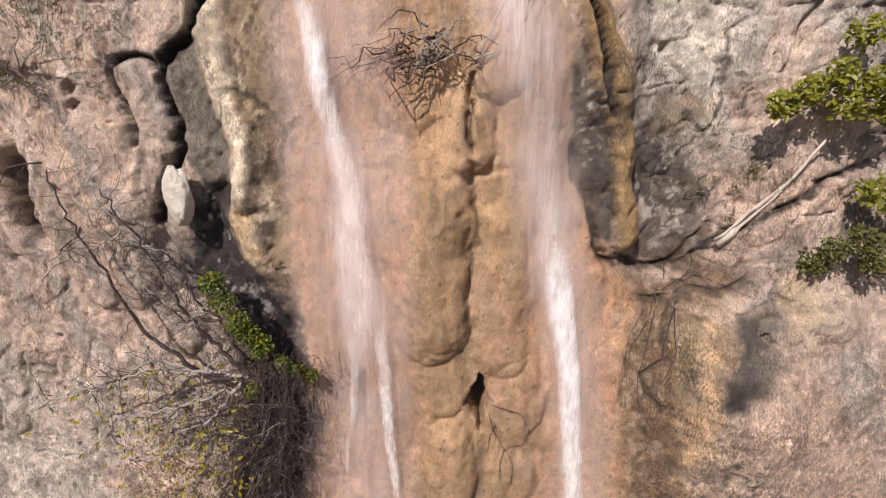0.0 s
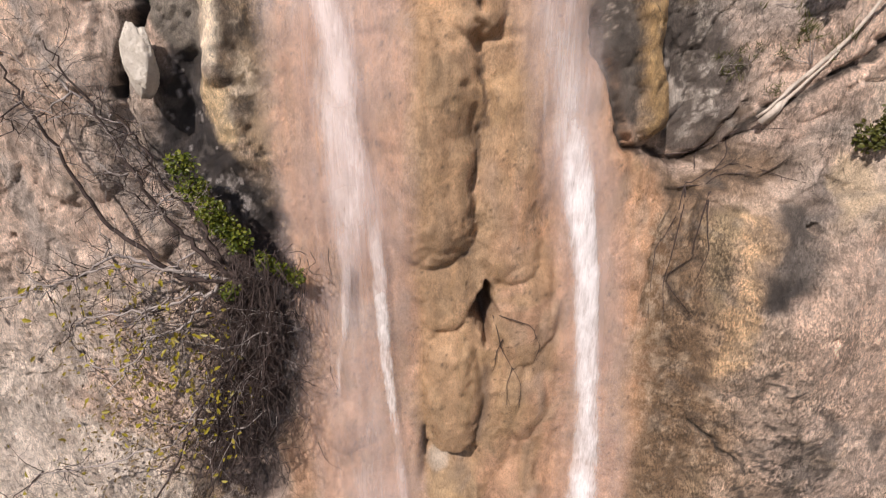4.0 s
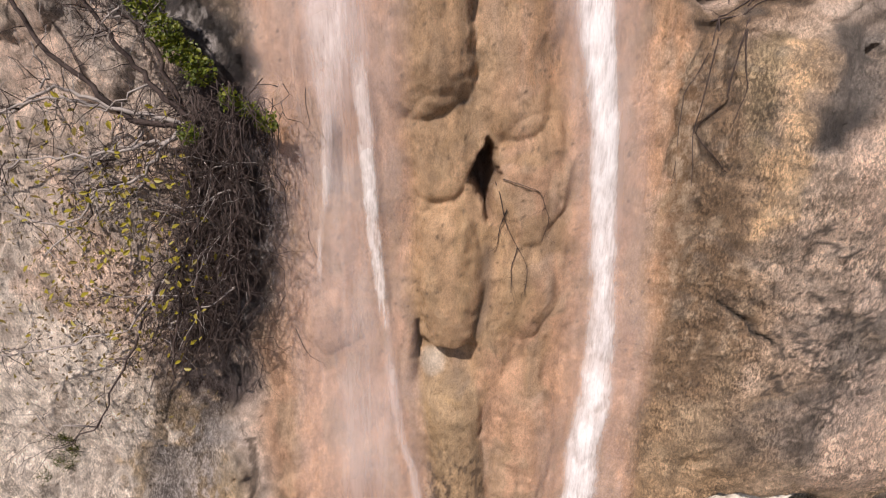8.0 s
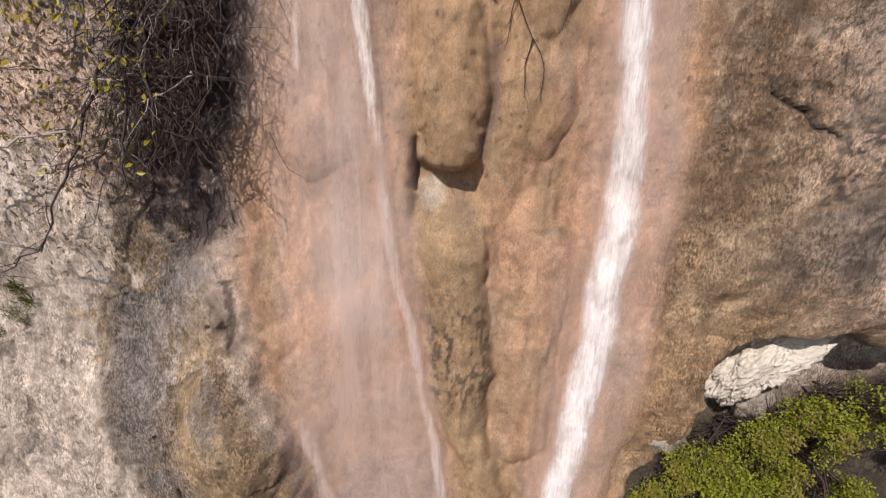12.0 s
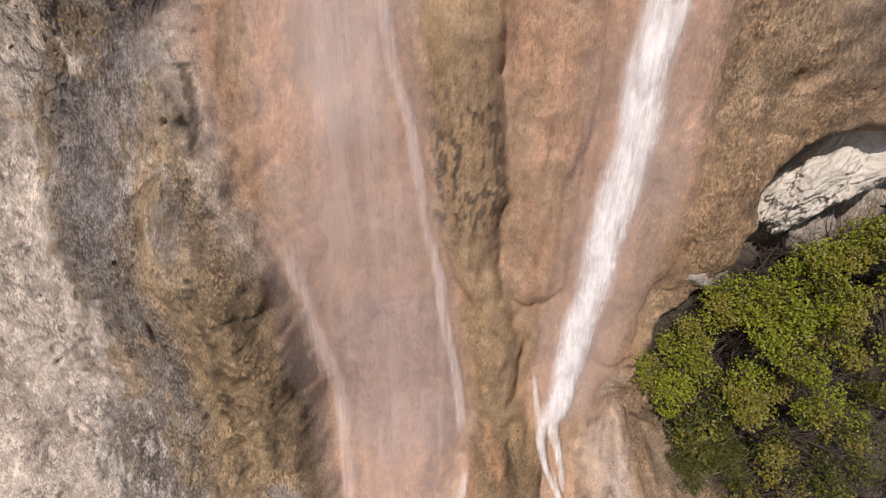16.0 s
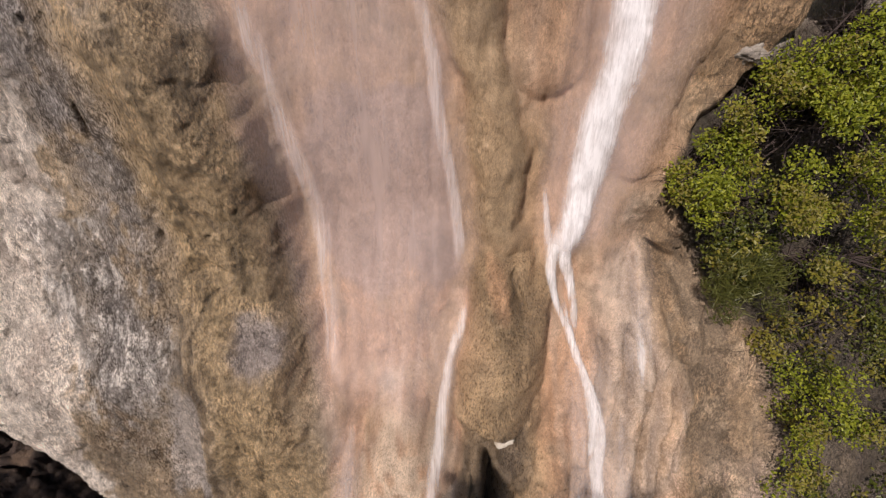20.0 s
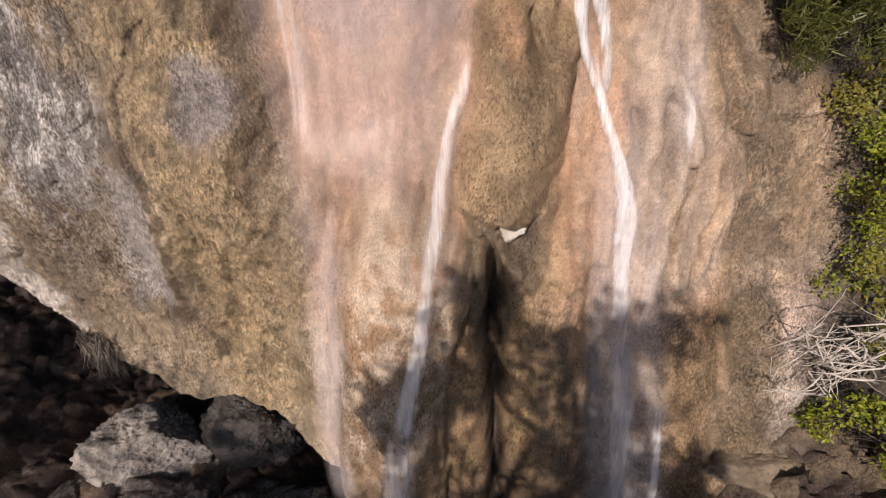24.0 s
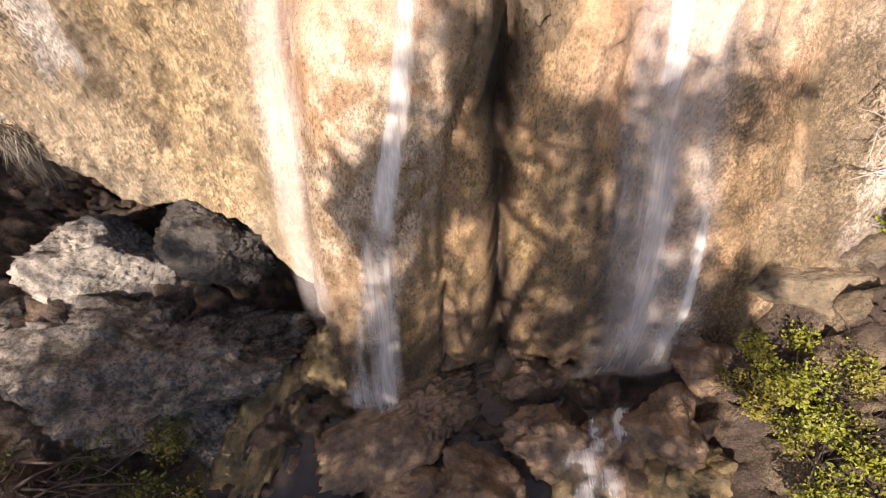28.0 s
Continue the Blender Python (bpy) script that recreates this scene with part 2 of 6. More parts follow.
def dome(x, z, cx, cz, rx, rz, h, turn=0.0, sharp=0.6):
    c, s = math.cos(radians(turn)), math.sin(radians(turn))
    u, v = (x - cx) * c + (z - cz) * s, (z - cz) * c - (x - cx) * s
    return h * np.maximum(0, 1 - (u / rx) ** 2 - (v / rz) ** 2) ** sharp


def along(v, pairs):
    """Bent line through pairs of (height, value), in rising heights."""
    a = np.array(pairs)
    return np.interp(v, a[:, 0], a[:, 1])


TROUGHS = ([(2.62, 5.7), (2.6, 5.2), (2.57, 4.8), (2.42, 4.2)], [(2.95, 5.4), (2.93, 4.8), (2.82, 4.0)], [(3.18, 5.3), (3.28, 4.7), (3.2, 4.0)], [(2.24, 5.5), (2.16, 4.9), (2.1, 4.2)], [(2.68, 6.4), (2.72, 6.0), (2.95, 5.5)], [(3.0, 6.5), (3.1, 6.1), (3.25, 5.5)])
MOUNDS = ([(2.42, 5.2), (2.36, 4.8), (2.28, 4.3)], [(2.78, 5.1), (2.74, 4.7), (2.62, 4.1)], [(3.08, 5.1), (3.1, 4.7), (3.02, 4.1)], [(2.82, 6.25), (2.85, 5.9)], [(3.08, 5.9), (3.12, 5.6)], [(2.46, 5.7), (2.44, 5.4)])
PROFILE = [(-2, 2.6), (0, 3.3), (1.4, 3.95), (3, 4.9), (4.5, 5.65), (6.5, 7.0), (8.5, 7.25), (10.8, 7.5), (13, 7.5), (16, 7.4), (20, 7.4), (28, 7.6)]
FAN_LEFT = [(0, -1.5), (4.4, -1.5), (6.7, -1.65), (8.3, -1.85), (9.3, -2.1), (10.9, -2.75), (12, -3.2), (16, -2.6), (22, -2.4)]
LIP = [(-14, 8.0), (-7, 4.6), (-6, 3.0), (-5.2, 2.2), (-4.7, 2.02), (-4, 1.85), (-3.4, 1.75), (-2.8, 1.82), (-2.2, 1.78), (-1.9, 1.45), (-1.4, 1.3), (-1.12, 0.7), (-0.95, -3), (14, -3)]
RECESS = [(-14, -9), (2.5, -9), (2.7, 6.4), (2.95, 7.6), (3.2, 8.3), (3.55, 9.1), (3.78, 9.4), (3.9, 10.3), (4.1, 10.8), (4.3, 11.15), (4.6, 11.4), (5.4, 11.35), (5.9, 11.1), (6.5, 11.3), (9, 12.5), (14, 13.5)]
COLUMN_LEFT = [(6, .5), (7.7, .45), (8.75, .22), (10, -.18), (12.3, -.3), (13.2, -.31)]
COLUMN_RIGHT = [(6, 1.25), (7.7, 1.12), (8.5, .97), (9.3, .77), (10, .75), (13.5, .59)]
CRACK_B = [(-4.0, 21.4), (-4.28, 21.44), (-4.66, 21.45), (-4.68, 21.22), (-4.64, 21.08), (-4.56, 20.88), (-4.5, 20.55), (-4.5, 20.25)]
CLEFT = [(-3.3, 19.55), (-3.42, 19.1), (-3.6, 18.6), (-3.45, 18.2), (-3.0, 17.9), (-2.6, 17.2)]
PILLAR = [(1.9, 22.8), (2.18, 21.79), (2.38, 21.3), (2.61, 20.92), (2.71, 20.31), (2.77, 19.46), (2.92, 18.78)]
LEDGE = [(2.68, 18.38), (3.3, 18.32), (3.63, 18.36), (4.02, 18.69), (4.27, 19.02), (4.63, 19.31), (5.02, 19.62), (5.35, 19.88), (6.5, 20.3), (8, 20.6)]
GUTTER = [(3.78, 18.2), (3.5, 18.0), (3.4, 17.97), (3.22, 17.45), (3.05, 17.13), (3.01, 16.79), (2.98, 16.0)]
SEAM_LEFT = [(-3.67, 6.63), (-3.42, 6.3), (-3.36, 5.7), (-3.32, 5.07), (-3.39, 4.35), (-3.57, 3.36), (-3.55, 2.6)]
ARCH = [(-1.28, 3.44), (-1.31, 3.78), (-1.08, 4.21), (-.81, 4.49), (-.48, 4.65), (-.19, 4.72)]
SWELLS = [(-2.6, 9.9, 1.0, 1.8, .52), (-3.4, 11.7, .8, 1.0, .3), (2.05, 20.5, .45, 1.2, -.45), (-.12, 18.5, .75, 1.5, .28), (3.0, 6.45, .55, .75, -.62), (3.85, 4.0, .7, 1.0, -.42), (3.1, 8.4, .5, .8, -.3),
          (-.95, 4.45, .35, .4, -.35), (1.6, 13.2, .6, .8, -.15), (-3.0, 8.0, .9, 1.6, .1), (-3.8, 4.7, .5, .8, -.22), (3.5, 18.4, .4, .35, -.25), (3.6, 10.3, .5, .7, .25), (-2.85, 19.0, .3, 1.2, .18)]
RIDGE_LEFT = [(-3.0, 11.3), (-2.8, 10.9), (-2.5, 10.5), (-2.34, 9.98), (-2.25, 9.47), (-2.15, 8.77), (-2.08, 8.04)]
CRACK_A = [(-3.3, 22.4), (-3.45, 21.9), (-3.56, 21.69), (-3.74, 21.54), (-3.86, 21.44), (-3.96, 21.24), (-3.98, 20.99), (-3.95, 20.74), (-3.87, 20.47), (-3.88, 20.3), (-3.95, 20.05), (-4.1, 19.75), (-4.18, 19.45), (-4.26, 19.15)]
CRACK_P = [(2.0, 22.3), (2.16, 21.75), (2.3, 21.33), (2.46, 20.99), (2.57, 20.65)]
CRACK_Q = [(2.04, 20.13), (2.04, 19.7), (2.17, 19.48), (2.32, 19.07), (2.45, 18.68), (2.64, 18.37)]
STRANDS = [[(3.26, 17.93), (3.63, 17.98), (3.86, 18.16), (4.17, 18.15), (4.47, 18.41)], [(3.62, 17.94), (3.53, 17.43), (3.48, 17.02), (3.16, 16.65), (3.32, 16.41), (3.56, 16.14)],
           [(3.72, 18.07), (3.96, 18.4), (3.98, 18.66), (3.78, 18.36)], [(3.63, 18.36), (3.9, 18.8), (4.1, 19.1)]]
CRACK_R = [(3.68, 14.47), (3.83, 14.32), (3.99, 14.21), (4.09, 14.01), (4.31, 13.97)]


def profile(z):
    return sum(along(z + d, PROFILE) for d in (-.6, -.3, 0, .3, .6)) / 5


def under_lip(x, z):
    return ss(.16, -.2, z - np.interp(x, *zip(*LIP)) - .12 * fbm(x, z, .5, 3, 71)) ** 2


def in_recess(x, z):
    return ss(.12, -.22, z - np.interp(x, *zip(*RECESS)) - .16 * fbm(x, z, .6, 2, 72)) * ss(-.1, .15, x - along(z, [(5.6, 4.6), (6.2, 3.7), (7, 3.2), (7.6, 2.8), (9, 2.6)])) * ss(5.4, 6.2, z)


def wet_band(x, z):
    """1 where the water runs over the rock."""
    wl = along(z, [(-2, -1.2), (4, -1.55), (8, -1.9), (10, -2.3), (12, -2.7), (14, -2.45), (15.5, -2.0), (16.7, -2.2), (17.5, -2.55), (20, -2.35), (23, -2.2)])
    wr = along(z, [(-2, 3.6), (2, 3.5), (5, 3.3), (7, 2.7), (9, 3.0), (12, 3.0), (16, 3.1), (17.8, 3.25), (18.8, 2.4), (20, 1.95), (23, 1.7)])
    n = .22 * fbm(x, z, .8, 3, 40, 2)
    return ss(-.18, .18, x - wl + n) * ss(.18, -.18, x - wr + n)


def warped(x, z):
    """Bends the plan's lines a little, so that no edge runs straight."""
    return (x + .09 * fbm(x, z, .8, 2, 63) + .03 * fbm(x, z, .2, 2, 64), z + .11 * fbm(x, z, .7, 2, 61) + .03 * fbm(x, z, .2, 2, 62))


def cliff_y(x, z, fine=True):
    lip = under_lip(x, z)
    x, z = warped(x, z)
    y = profile(z)
    p = np.zeros_like(x)
    # left flank: a nose beside the falls, low down turning back towards the cave
    e = along(z, FAN_LEFT)
    p += .72 * ss(e + .05, e - .7, x) * ss(11.8, 9.6, z) * ss(3.0, 5.6, z) * (1 - .75 * ss(e - .6, e - 4.2, x))
    for cx, cz, rx, rz, h in SWELLS:
        p += h * np.exp(-((x - cx) / rx) ** 2 - ((z - cz) / rz) ** 2)
    y = y + np.maximum(0, -1.6 - x) * .28 * ss(5.5, 2, z)
    p += .35 * ss(e - .3, e - 1.2, x) * ss(11, 13, z) * ss(17.5, 15, z) * ss(-7.5, -4.2, x)
    d, side = line(x, z, RIDGE_LEFT)
    p += .13 * np.exp(-(d / .25) ** 2) * ss(.08, -.08, side * d)
    d, side = line(x, z, SEAM_LEFT)
    p += .16 * np.exp(-(d / .4) ** 2) * ss(-.05, .05, side * d) - .06 * np.exp(-(d / .05) ** 2)
    d, side = line(x, z, GUTTER)
    p += .03 * np.exp(-(d / .5) ** 2) * ss(-.06, .06, side * d)
    p += dome(x, z, -1.58, 13.8, .36, .55, .2) + dome(x, z, -1.5, 11.15, .46, .6, .1, 0, 1) + dome(x, z, -2.25, 11.1, .2, .25, .08, 0, 1)
    # right wall
    p += .38 * ss(2.0, 3.6, x) * ss(18, 16.5, z)
    r = ss(3.0, 4.9, x)
    p += .85 * r * ss(10.2, 12.4, z) * (1 - .3 * ss(17.6, 19.5, z))
    y = y + .45 * ss(2.5, 3.3, x) * ss(17.9, 18.5, z) * ss(4.9, 3.9, x)
    y = y + .75 * in_recess(x, z) * ss(4.2, 6.5, z) * (.3 + .7 * ss(3.4, 4.2, x))
    p += .3 * ss(2.8, 4.2, x) * ss(5, 2.5, z)
    # middle: bulges, tongue, column
    p += rib(x, z, [(-.2, 19.6), (-.26, 18.6), (-.12, 17.45)], .66, .36, .9)
    p += rib(x, z, [(.93, 19.0), (1.06, 17.6), (.98, 16.9)], .42, .2, .9)
    p += dome(x, z, .0, 16.35, .55, .7, .16) + dome(x, z, 1.25, 15.9, .5, .9, .18) + dome(x, z, 1.3, 14.2, .4, .8, .12)
    p += rib(x, z, [(.08, 15.15), (.17, 14.4), (.16, 13.85)], .42, .34, .6)
    p -= .22 * ss(-.45, -.2, x) * ss(.7, .45, x) * ss(12.3, 12.9, z) * ss(13.6, 13.4, z)
    p -= .75 * np.maximum(0, 1 - (np.abs(x - .66 + .06 * (z - 16)) / .25 + np.abs(z - 15.95) / .62) ** 2.5) ** .7
    p -= dome(x, z, -.34, 13.45, .07, .33, .3)
    cl, cr = along(z, COLUMN_LEFT), along(z, COLUMN_RIGHT)
    w = np.clip((x - cl) / (cr - cl), 0, 1)
    p += .26 * (4 * w * (1 - w)) ** .6 * ss(13.6, 12.2, z) * ss(6.0, 7.0, z)
    p += rib(x, z, [(.8, 9.0), (.88, 7.9), (.9, 7.0)], .3, .05)
    p += rib(x, z, [(1.4, 12.6), (1.35, 10.6), (1.3, 9.0)], .45, .16) + rib(x, z, [(2.75, 12.5), (2.7, 10), (2.4, 8)], .4, .14)
    # seam and lumps above it
    p += groove(x, z, [(-1.3, 19.9), (-.7, 19.83), (.14, 19.83), (1.0, 19.96)], .06, .05)
    p += dome(x, z, .35, 20.6, .4, .75, .3) + dome(x, z, .75, 21.4, .5, .5, .25) + dome(x, z, -.5, 21.2, .7, .8, .2)
    p += groove(x, z, [(.42, 21.2), (.36, 20.7), (.4, 20.2)], .05, .25)
    p += groove(x, z, [(.39, 20.0), (.58, 19.05), (.43, 18.32), (.5, 17.3)], .05, .1)
    # lower middle: knob, mounds, grooves
    p += rib(x, z, [(.9, 6.1), (.88, 5.6), (.8, 4.95), (.72, 4.45), (.62, 3.95)], .56, .5, .7) * (1 - .35 * ss(4.75, 4.5, z + .12 * fbm(x, z, .2, 2, 77))) * ss(3.3, 4.1, z) - dome(x, z, .86, 4.38, .2, .26, .16, -25, .8) + .05 * ridged(x, z, .3, 3, 80, 1.3) * ss(.55, .2, np.abs(x - .8)) * ss(6.4, 5.8, z) * ss(3.6, 4.0, z)
    p += dome(x, z, .78, 6.25, .17, .4, .06, 10) + groove(x, z, [(1.0, 6.5), (1.06, 6.2), (1.12, 6.0)], .05, .2)
    p += dome(x, z, -.4, 6.3, .55, .85, .2, 0, 1) + groove(x, z, ARCH, .07, .13) - dome(x, z, -.65, 5.1, .55, .4, .14, 0, 1) + rib(x, z, [(-.45, 4.05), (-.58, 3.4), (-.68, 1.8), (-.75, 0)], .74, .8, .5) + dome(x, z, -1.0, 4.5, .3, .6, .12)
    p += rib(x, z, [(-1.57, 4.7), (-1.62, 3.1), (-1.45, 1.7)], .42, .16, .9)
    p += groove(x, z, [(.5, 4.35), (.66, 3.1), (.76, 1.4), (.8, 0)], .1, .42) + groove(x, z, [(.6, 3.9), (.66, 3.5), (.7, 3.0)], .14, .25)
    p += rib(x, z, [(.28, 3.7), (.36, 2.6), (.3, .6)], .36, .28) + rib(x, z, [(1.35, 3.7), (1.5, 2.4), (1.6, .6)], .42, .26)
    p += rib(x, z, [(2.9, 3.6), (3.0, 2.2), (3.1, .8)], .5, .22)
    p += groove(x, z, [(1.42, 5.9), (1.3, 5.0), (1.12, 4.3)], .09, .07)
    for pts, w, h in (([(2.46, 5.75), (2.34, 5.1), (2.22, 4.3)], .17, .2), ([(2.72, 5.3), (2.6, 4.7), (2.42, 3.8)], .2, .3), ([(2.98, 5.1), (2.95, 4.6), (2.85, 4.0)], .17, .22), ([(3.25, 5.2), (3.24, 4.6), (3.2, 4.1)], .16, .2),
                      ([(2.82, 6.35), (2.8, 5.95), (2.74, 5.7)], .2, .26), ([(3.12, 6.1), (3.08, 5.7), (2.92, 5.4)], .24, .28), ([(3.2, 6.9), (3.1, 6.6)], .22, .22), ([(3.4, 5.9), (3.38, 5.5)], .18, .2), ([(2.1, 5.3), (2.06, 4.6), (1.95, 4.1)], .18, .14)):
        p += rib(x, z, pts, w, 1.1 * h, 1.0)
    for pts in TROUGHS:
        p += groove(x, z, pts, .055, .12)
    p += dome(x, z, 1.5, 4.35, .42, .6, .2, 0, .6)
    # left top: slabs, flutes, clefts
    d, side = line(x, z, CRACK_A)
    p += .11 * np.exp(-(d / .5) ** 2) * ss(.05, -.05, side * d) - .26 * np.exp(-(d / .045) ** 2)
    d, side = line(x, z, CRACK_B)
    p += .08 * np.exp(-(d / .45) ** 2) * ss(-.05, .05, side * d) - .22 * np.exp(-(d / .045) ** 2)
    p += rib(x, z, [(-3.5, 22.4), (-3.28, 21.6), (-3.18, 21.1), (-3.05, 20.55), (-2.95, 20.0), (-2.92, 19.5)], .24, .17, 1)
    p += rib(x, z, [(-4.3, 21.2), (-4.2, 20.7), (-4.15, 20.2)], .2, .07, 1) + rib(x, z, [(-2.7, 21.5), (-2.55, 20.4), (-2.5, 19.4), (-2.5, 18.4)], .4, .05, 1)
    p += groove(x, z, CLEFT, .2, .16) + groove(x, z, [(-2.6, 17.1), (-2.55, 16.5), (-2.7, 15.6), (-2.95, 14.5)], .35, .22)
    p += groove(x, z, [(-6.62, 19.96), (-6.47, 19.52), (-6.36, 19.07)], .12, .4)
    p += groove(x, z, [(-6.9, 20.9), (-6.5, 20.2), (-6.43, 19.66), (-6.25, 19.0)], .13, .35) + rib(x, z, [(-5.6, 22.4), (-5.5, 20.6), (-5.2, 18.6)], .9, .22)
    p += rib(x, z, [(-4.9, 20.3), (-4.75, 18.9), (-4.3, 17.4)], .5, .2)
    # right top: pillar, grooves, ledge
    p += rib(x, z, PILLAR, .23, .34, .6) + groove(x, z, CRACK_P, .05, .3) + dome(x, z, 2.3, 20.85, .26, .42, .18, 0, .9) + dome(x, z, 2.35, 19.9, .24, .4, .14, 0, .9)
    p += groove(x, z, CRACK_Q, .06, .3)
    d, side = line(x, z, LEDGE)
    p += -.13 * np.exp(-(d / .07) ** 2) + .08 * np.exp(-(d / .5) ** 2) * ss(.06, -.06, side * d)
    p += groove(x, z, GUTTER, .05, .08) + sum(groove(x, z, k, .045, .09) for k in STRANDS)
    p += rib(x, z, [(4.15, 17.6), (4.05, 16.6), (4.02, 15.5)], .4, .16, 1.2) + dome(x, z, 5.5, 17.9, .6, .5, .25, 0, 1.2) + dome(x, z, 4.75, 16.2, .6, 1.0, .16, 0, 1.2)
    p += groove(x, z, [(4.75, 17.8), (4.55, 17.2), (4.38, 16.6)], .2, .1) + groove(x, z, CRACK_R, .024, .1)
    p += rib(x, z, [(4.15, 13.7), (3.95, 12.9), (3.7, 12.0)], .35, .12, 1.2) + groove(x, z, [(3.55, 22.6), (3.9, 21.6), (4.25, 20.7)], .05, .16) + groove(x, z, [(4.9, 22.4), (4.7, 21.3), (4.8, 20.4)], .05, .16)
    p -= dome(x, z, -3.9, 8.58, .1, .2, .25) + dome(x, z, -3.52, 7.1, .05, .16, .15)
    for cx, cz, r in ((4.78, 17.55, .06), (3.3, 21.62, .07), (-5.25, 21.15, .06), (-5.2, 20.9, .06), (-4.1, 9.6, .05), (4.9, 16.3, .05), (-5.6, 19.6, .06), (-6.3, 17.2, .05)):
        p -= dome(x, z, cx, cz, r, r * 1.3, .2)
    if fine:
        wet = wet_band(x, z)
        dry = 1 - .72 * wet
        mossy = ss(2.6, 3.2, x) * ss(17.5, 16.5, z) * ss(8.4, 9.6, z)
        dry = dry * (1 - .5 * mossy)
        p += .018 * ridged(x + .05 * fbm(x, z, .3, 2, 87), z, .12, 2, 88, 4.5) * mossy
        wx, wz = x + .25 * fbm(x, z, .9, 2, 3), z + .25 * fbm(x, z, .9, 2, 4)
        p += .085 * fbm(wx, wz, 1.5, 3, 10) * (.45 + .55 * dry) + .028 * ridged(wx, wz, .5, 4, 20, 1.7) * dry
        p += .016 * fbm(wx, wz, .16, 2, 30, 2) * dry + .012 * ridged(wx, wz, .1, 2, 31, 1.6) * dry + .04 * fbm(x, z, .3, 3, 33, 5.5) * (.35 + wet) + .012 * fbm(x, z, .1, 2, 36, 2) * dry
        d1, d2, val = cells(wx, wz, .55, 50, 1.4)
        blocky = .7 * ss(2.6, 3.4, x) * ss(17.5, 18.5, z) + .18 * ss(-3.4, -4.4, x) * ss(14, 16, z)
        p += (val - .5) * .14 * blocky + -.10 * blocky * ss(.1, .0, d2 - d1)
        b1, b2, bval = cells(wx, wz, .16, 54, 1.2)
        p += .013 * (.5 - b1) * dry * (1 + .6 * ss(2.4, 3.2, x) + .5 * ss(-2.4, -3.2, x) * ss(13, 11, z))
        crack = ss(.055, .0, np.abs(fbm(wx, wz, 1.1, 3, 65, 1.8))) * ss(-.1, .25, fbm(x, z, 1.7, 2, 66))
        crack2 = ss(.06, .0, np.abs(fbm(wx, wz, .5, 3, 67, 1.4))) * ss(.0, .3, fbm(x, z, 1.1, 2, 68))
        p -= (.05 * crack + .025 * crack2) * dry
        p += .016 * ridged(x + .02 * fbm(x, z, .2, 2, 69), z, .13, 2, 73, 6) * wet + .012 * ridged(wx, wz, .22, 3, 74, 2.2) * dry
        p += (.035 * ridged(x + .1 * fbm(x, z, .3, 2, 81), z, .3, 3, 82, .35) + .03 * ridged(x, z, .16, 2, 83, 5)) * wet * ss(4.2, 3.0, z)
        r1, r2, rv = cells(x + .3 * z, z, .22, 86, 1.6)
        p += (.2 * (rv - .5) - .07 * ss(.12, 0, r2 - r1)) * ss(.52, .3, np.hypot(x - .66, (z - 4.15) * .85))
        q1, _, qv = cells(x, z, .5, 58)
        p -= .08 * ss(.08, .04, q1) * (qv > .8) * dry
    y = y - p
    return y + 4.8 * lip

# ---- the cliff ----
def paint(col, mask, rgb):
    mask = np.clip(mask, 0, 1)[..., None]
    return col * (1 - mask) + np.array(rgb) * mask


def near_line(x, z, pts, w):
    d, _ = line(x, z, pts)
    return np.exp(-(d / w) ** 2)


def mark(col, x, z, pts, w, rgb, amount=1.0, ragged=.45):
    """A stain, seam or painted shadow along a bent line, with ragged edges."""
    a, r = np.array(pts), w * (1 + 2 * ragged)
    at = np.nonzero((x > a[:, 0].min() - r) & (x < a[:, 0].max() + r) & (z > a[:, 1].min() - r) & (z < a[:, 1].max() + r))
    u, v = x[at], z[at]
    d, _ = line(u, v, pts)
    d = d + w * ragged * fbm(u, v, max(.12, w * .8), 3, 400) + .6 * w * ragged * fbm(u, v, .07, 2, 401)
    col[at] = paint(col[at], ss(w, w * .5, d) * amount, rgb)
    return col


def zone(col, x, z, pts, rgb, amount=1.0, soft=.07, ragged=.12):
    """A patch of one mineral, or of painted shade, with a ragged outline: pts go round it."""
    a = np.array(pts)
    r = soft + 2 * ragged
    at = np.nonzero((x > a[:, 0].min() - r) & (x < a[:, 0].max() + r) & (z > a[:, 1].min() - r) & (z < a[:, 1].max() + r))
    u, v = x[at], z[at]
    d, _ = line(u, v, pts + pts[:1])
    inside = np.zeros(u.shape, bool)
    for (ax, az), (bx, bz) in zip(pts, pts[1:] + pts[:1]):
        if az != bz:
            inside ^= ((az > v) != (bz > v)) & (u < (bx - ax) * (v - az) / (bz - az) + ax)
    d = np.where(inside, d, -d) + ragged * (.5 * fbm(u, v, .3, 3, 410) + .4 * fbm(u, v, .09, 3, 411))
    col[at] = paint(col[at], ss(-soft, soft, d) * amount, rgb)
    return col


def speckle(col, x, z, pts, rgb, amount=.8, size=.07, stretch=1.5, share=.15):
    """Flecks of another mineral or of dry moss inside a patch."""
    keep = col.copy()
    n = fbm(x, z, size, 3, 420, stretch) + .5 * fbm(x, z, size * 5, 2, 421) - .1
    full = zone(col.copy(), x, z, pts, rgb, amount, .15, .2)
    return keep + (full - keep) * ss(share, share + .22, n)[..., None]


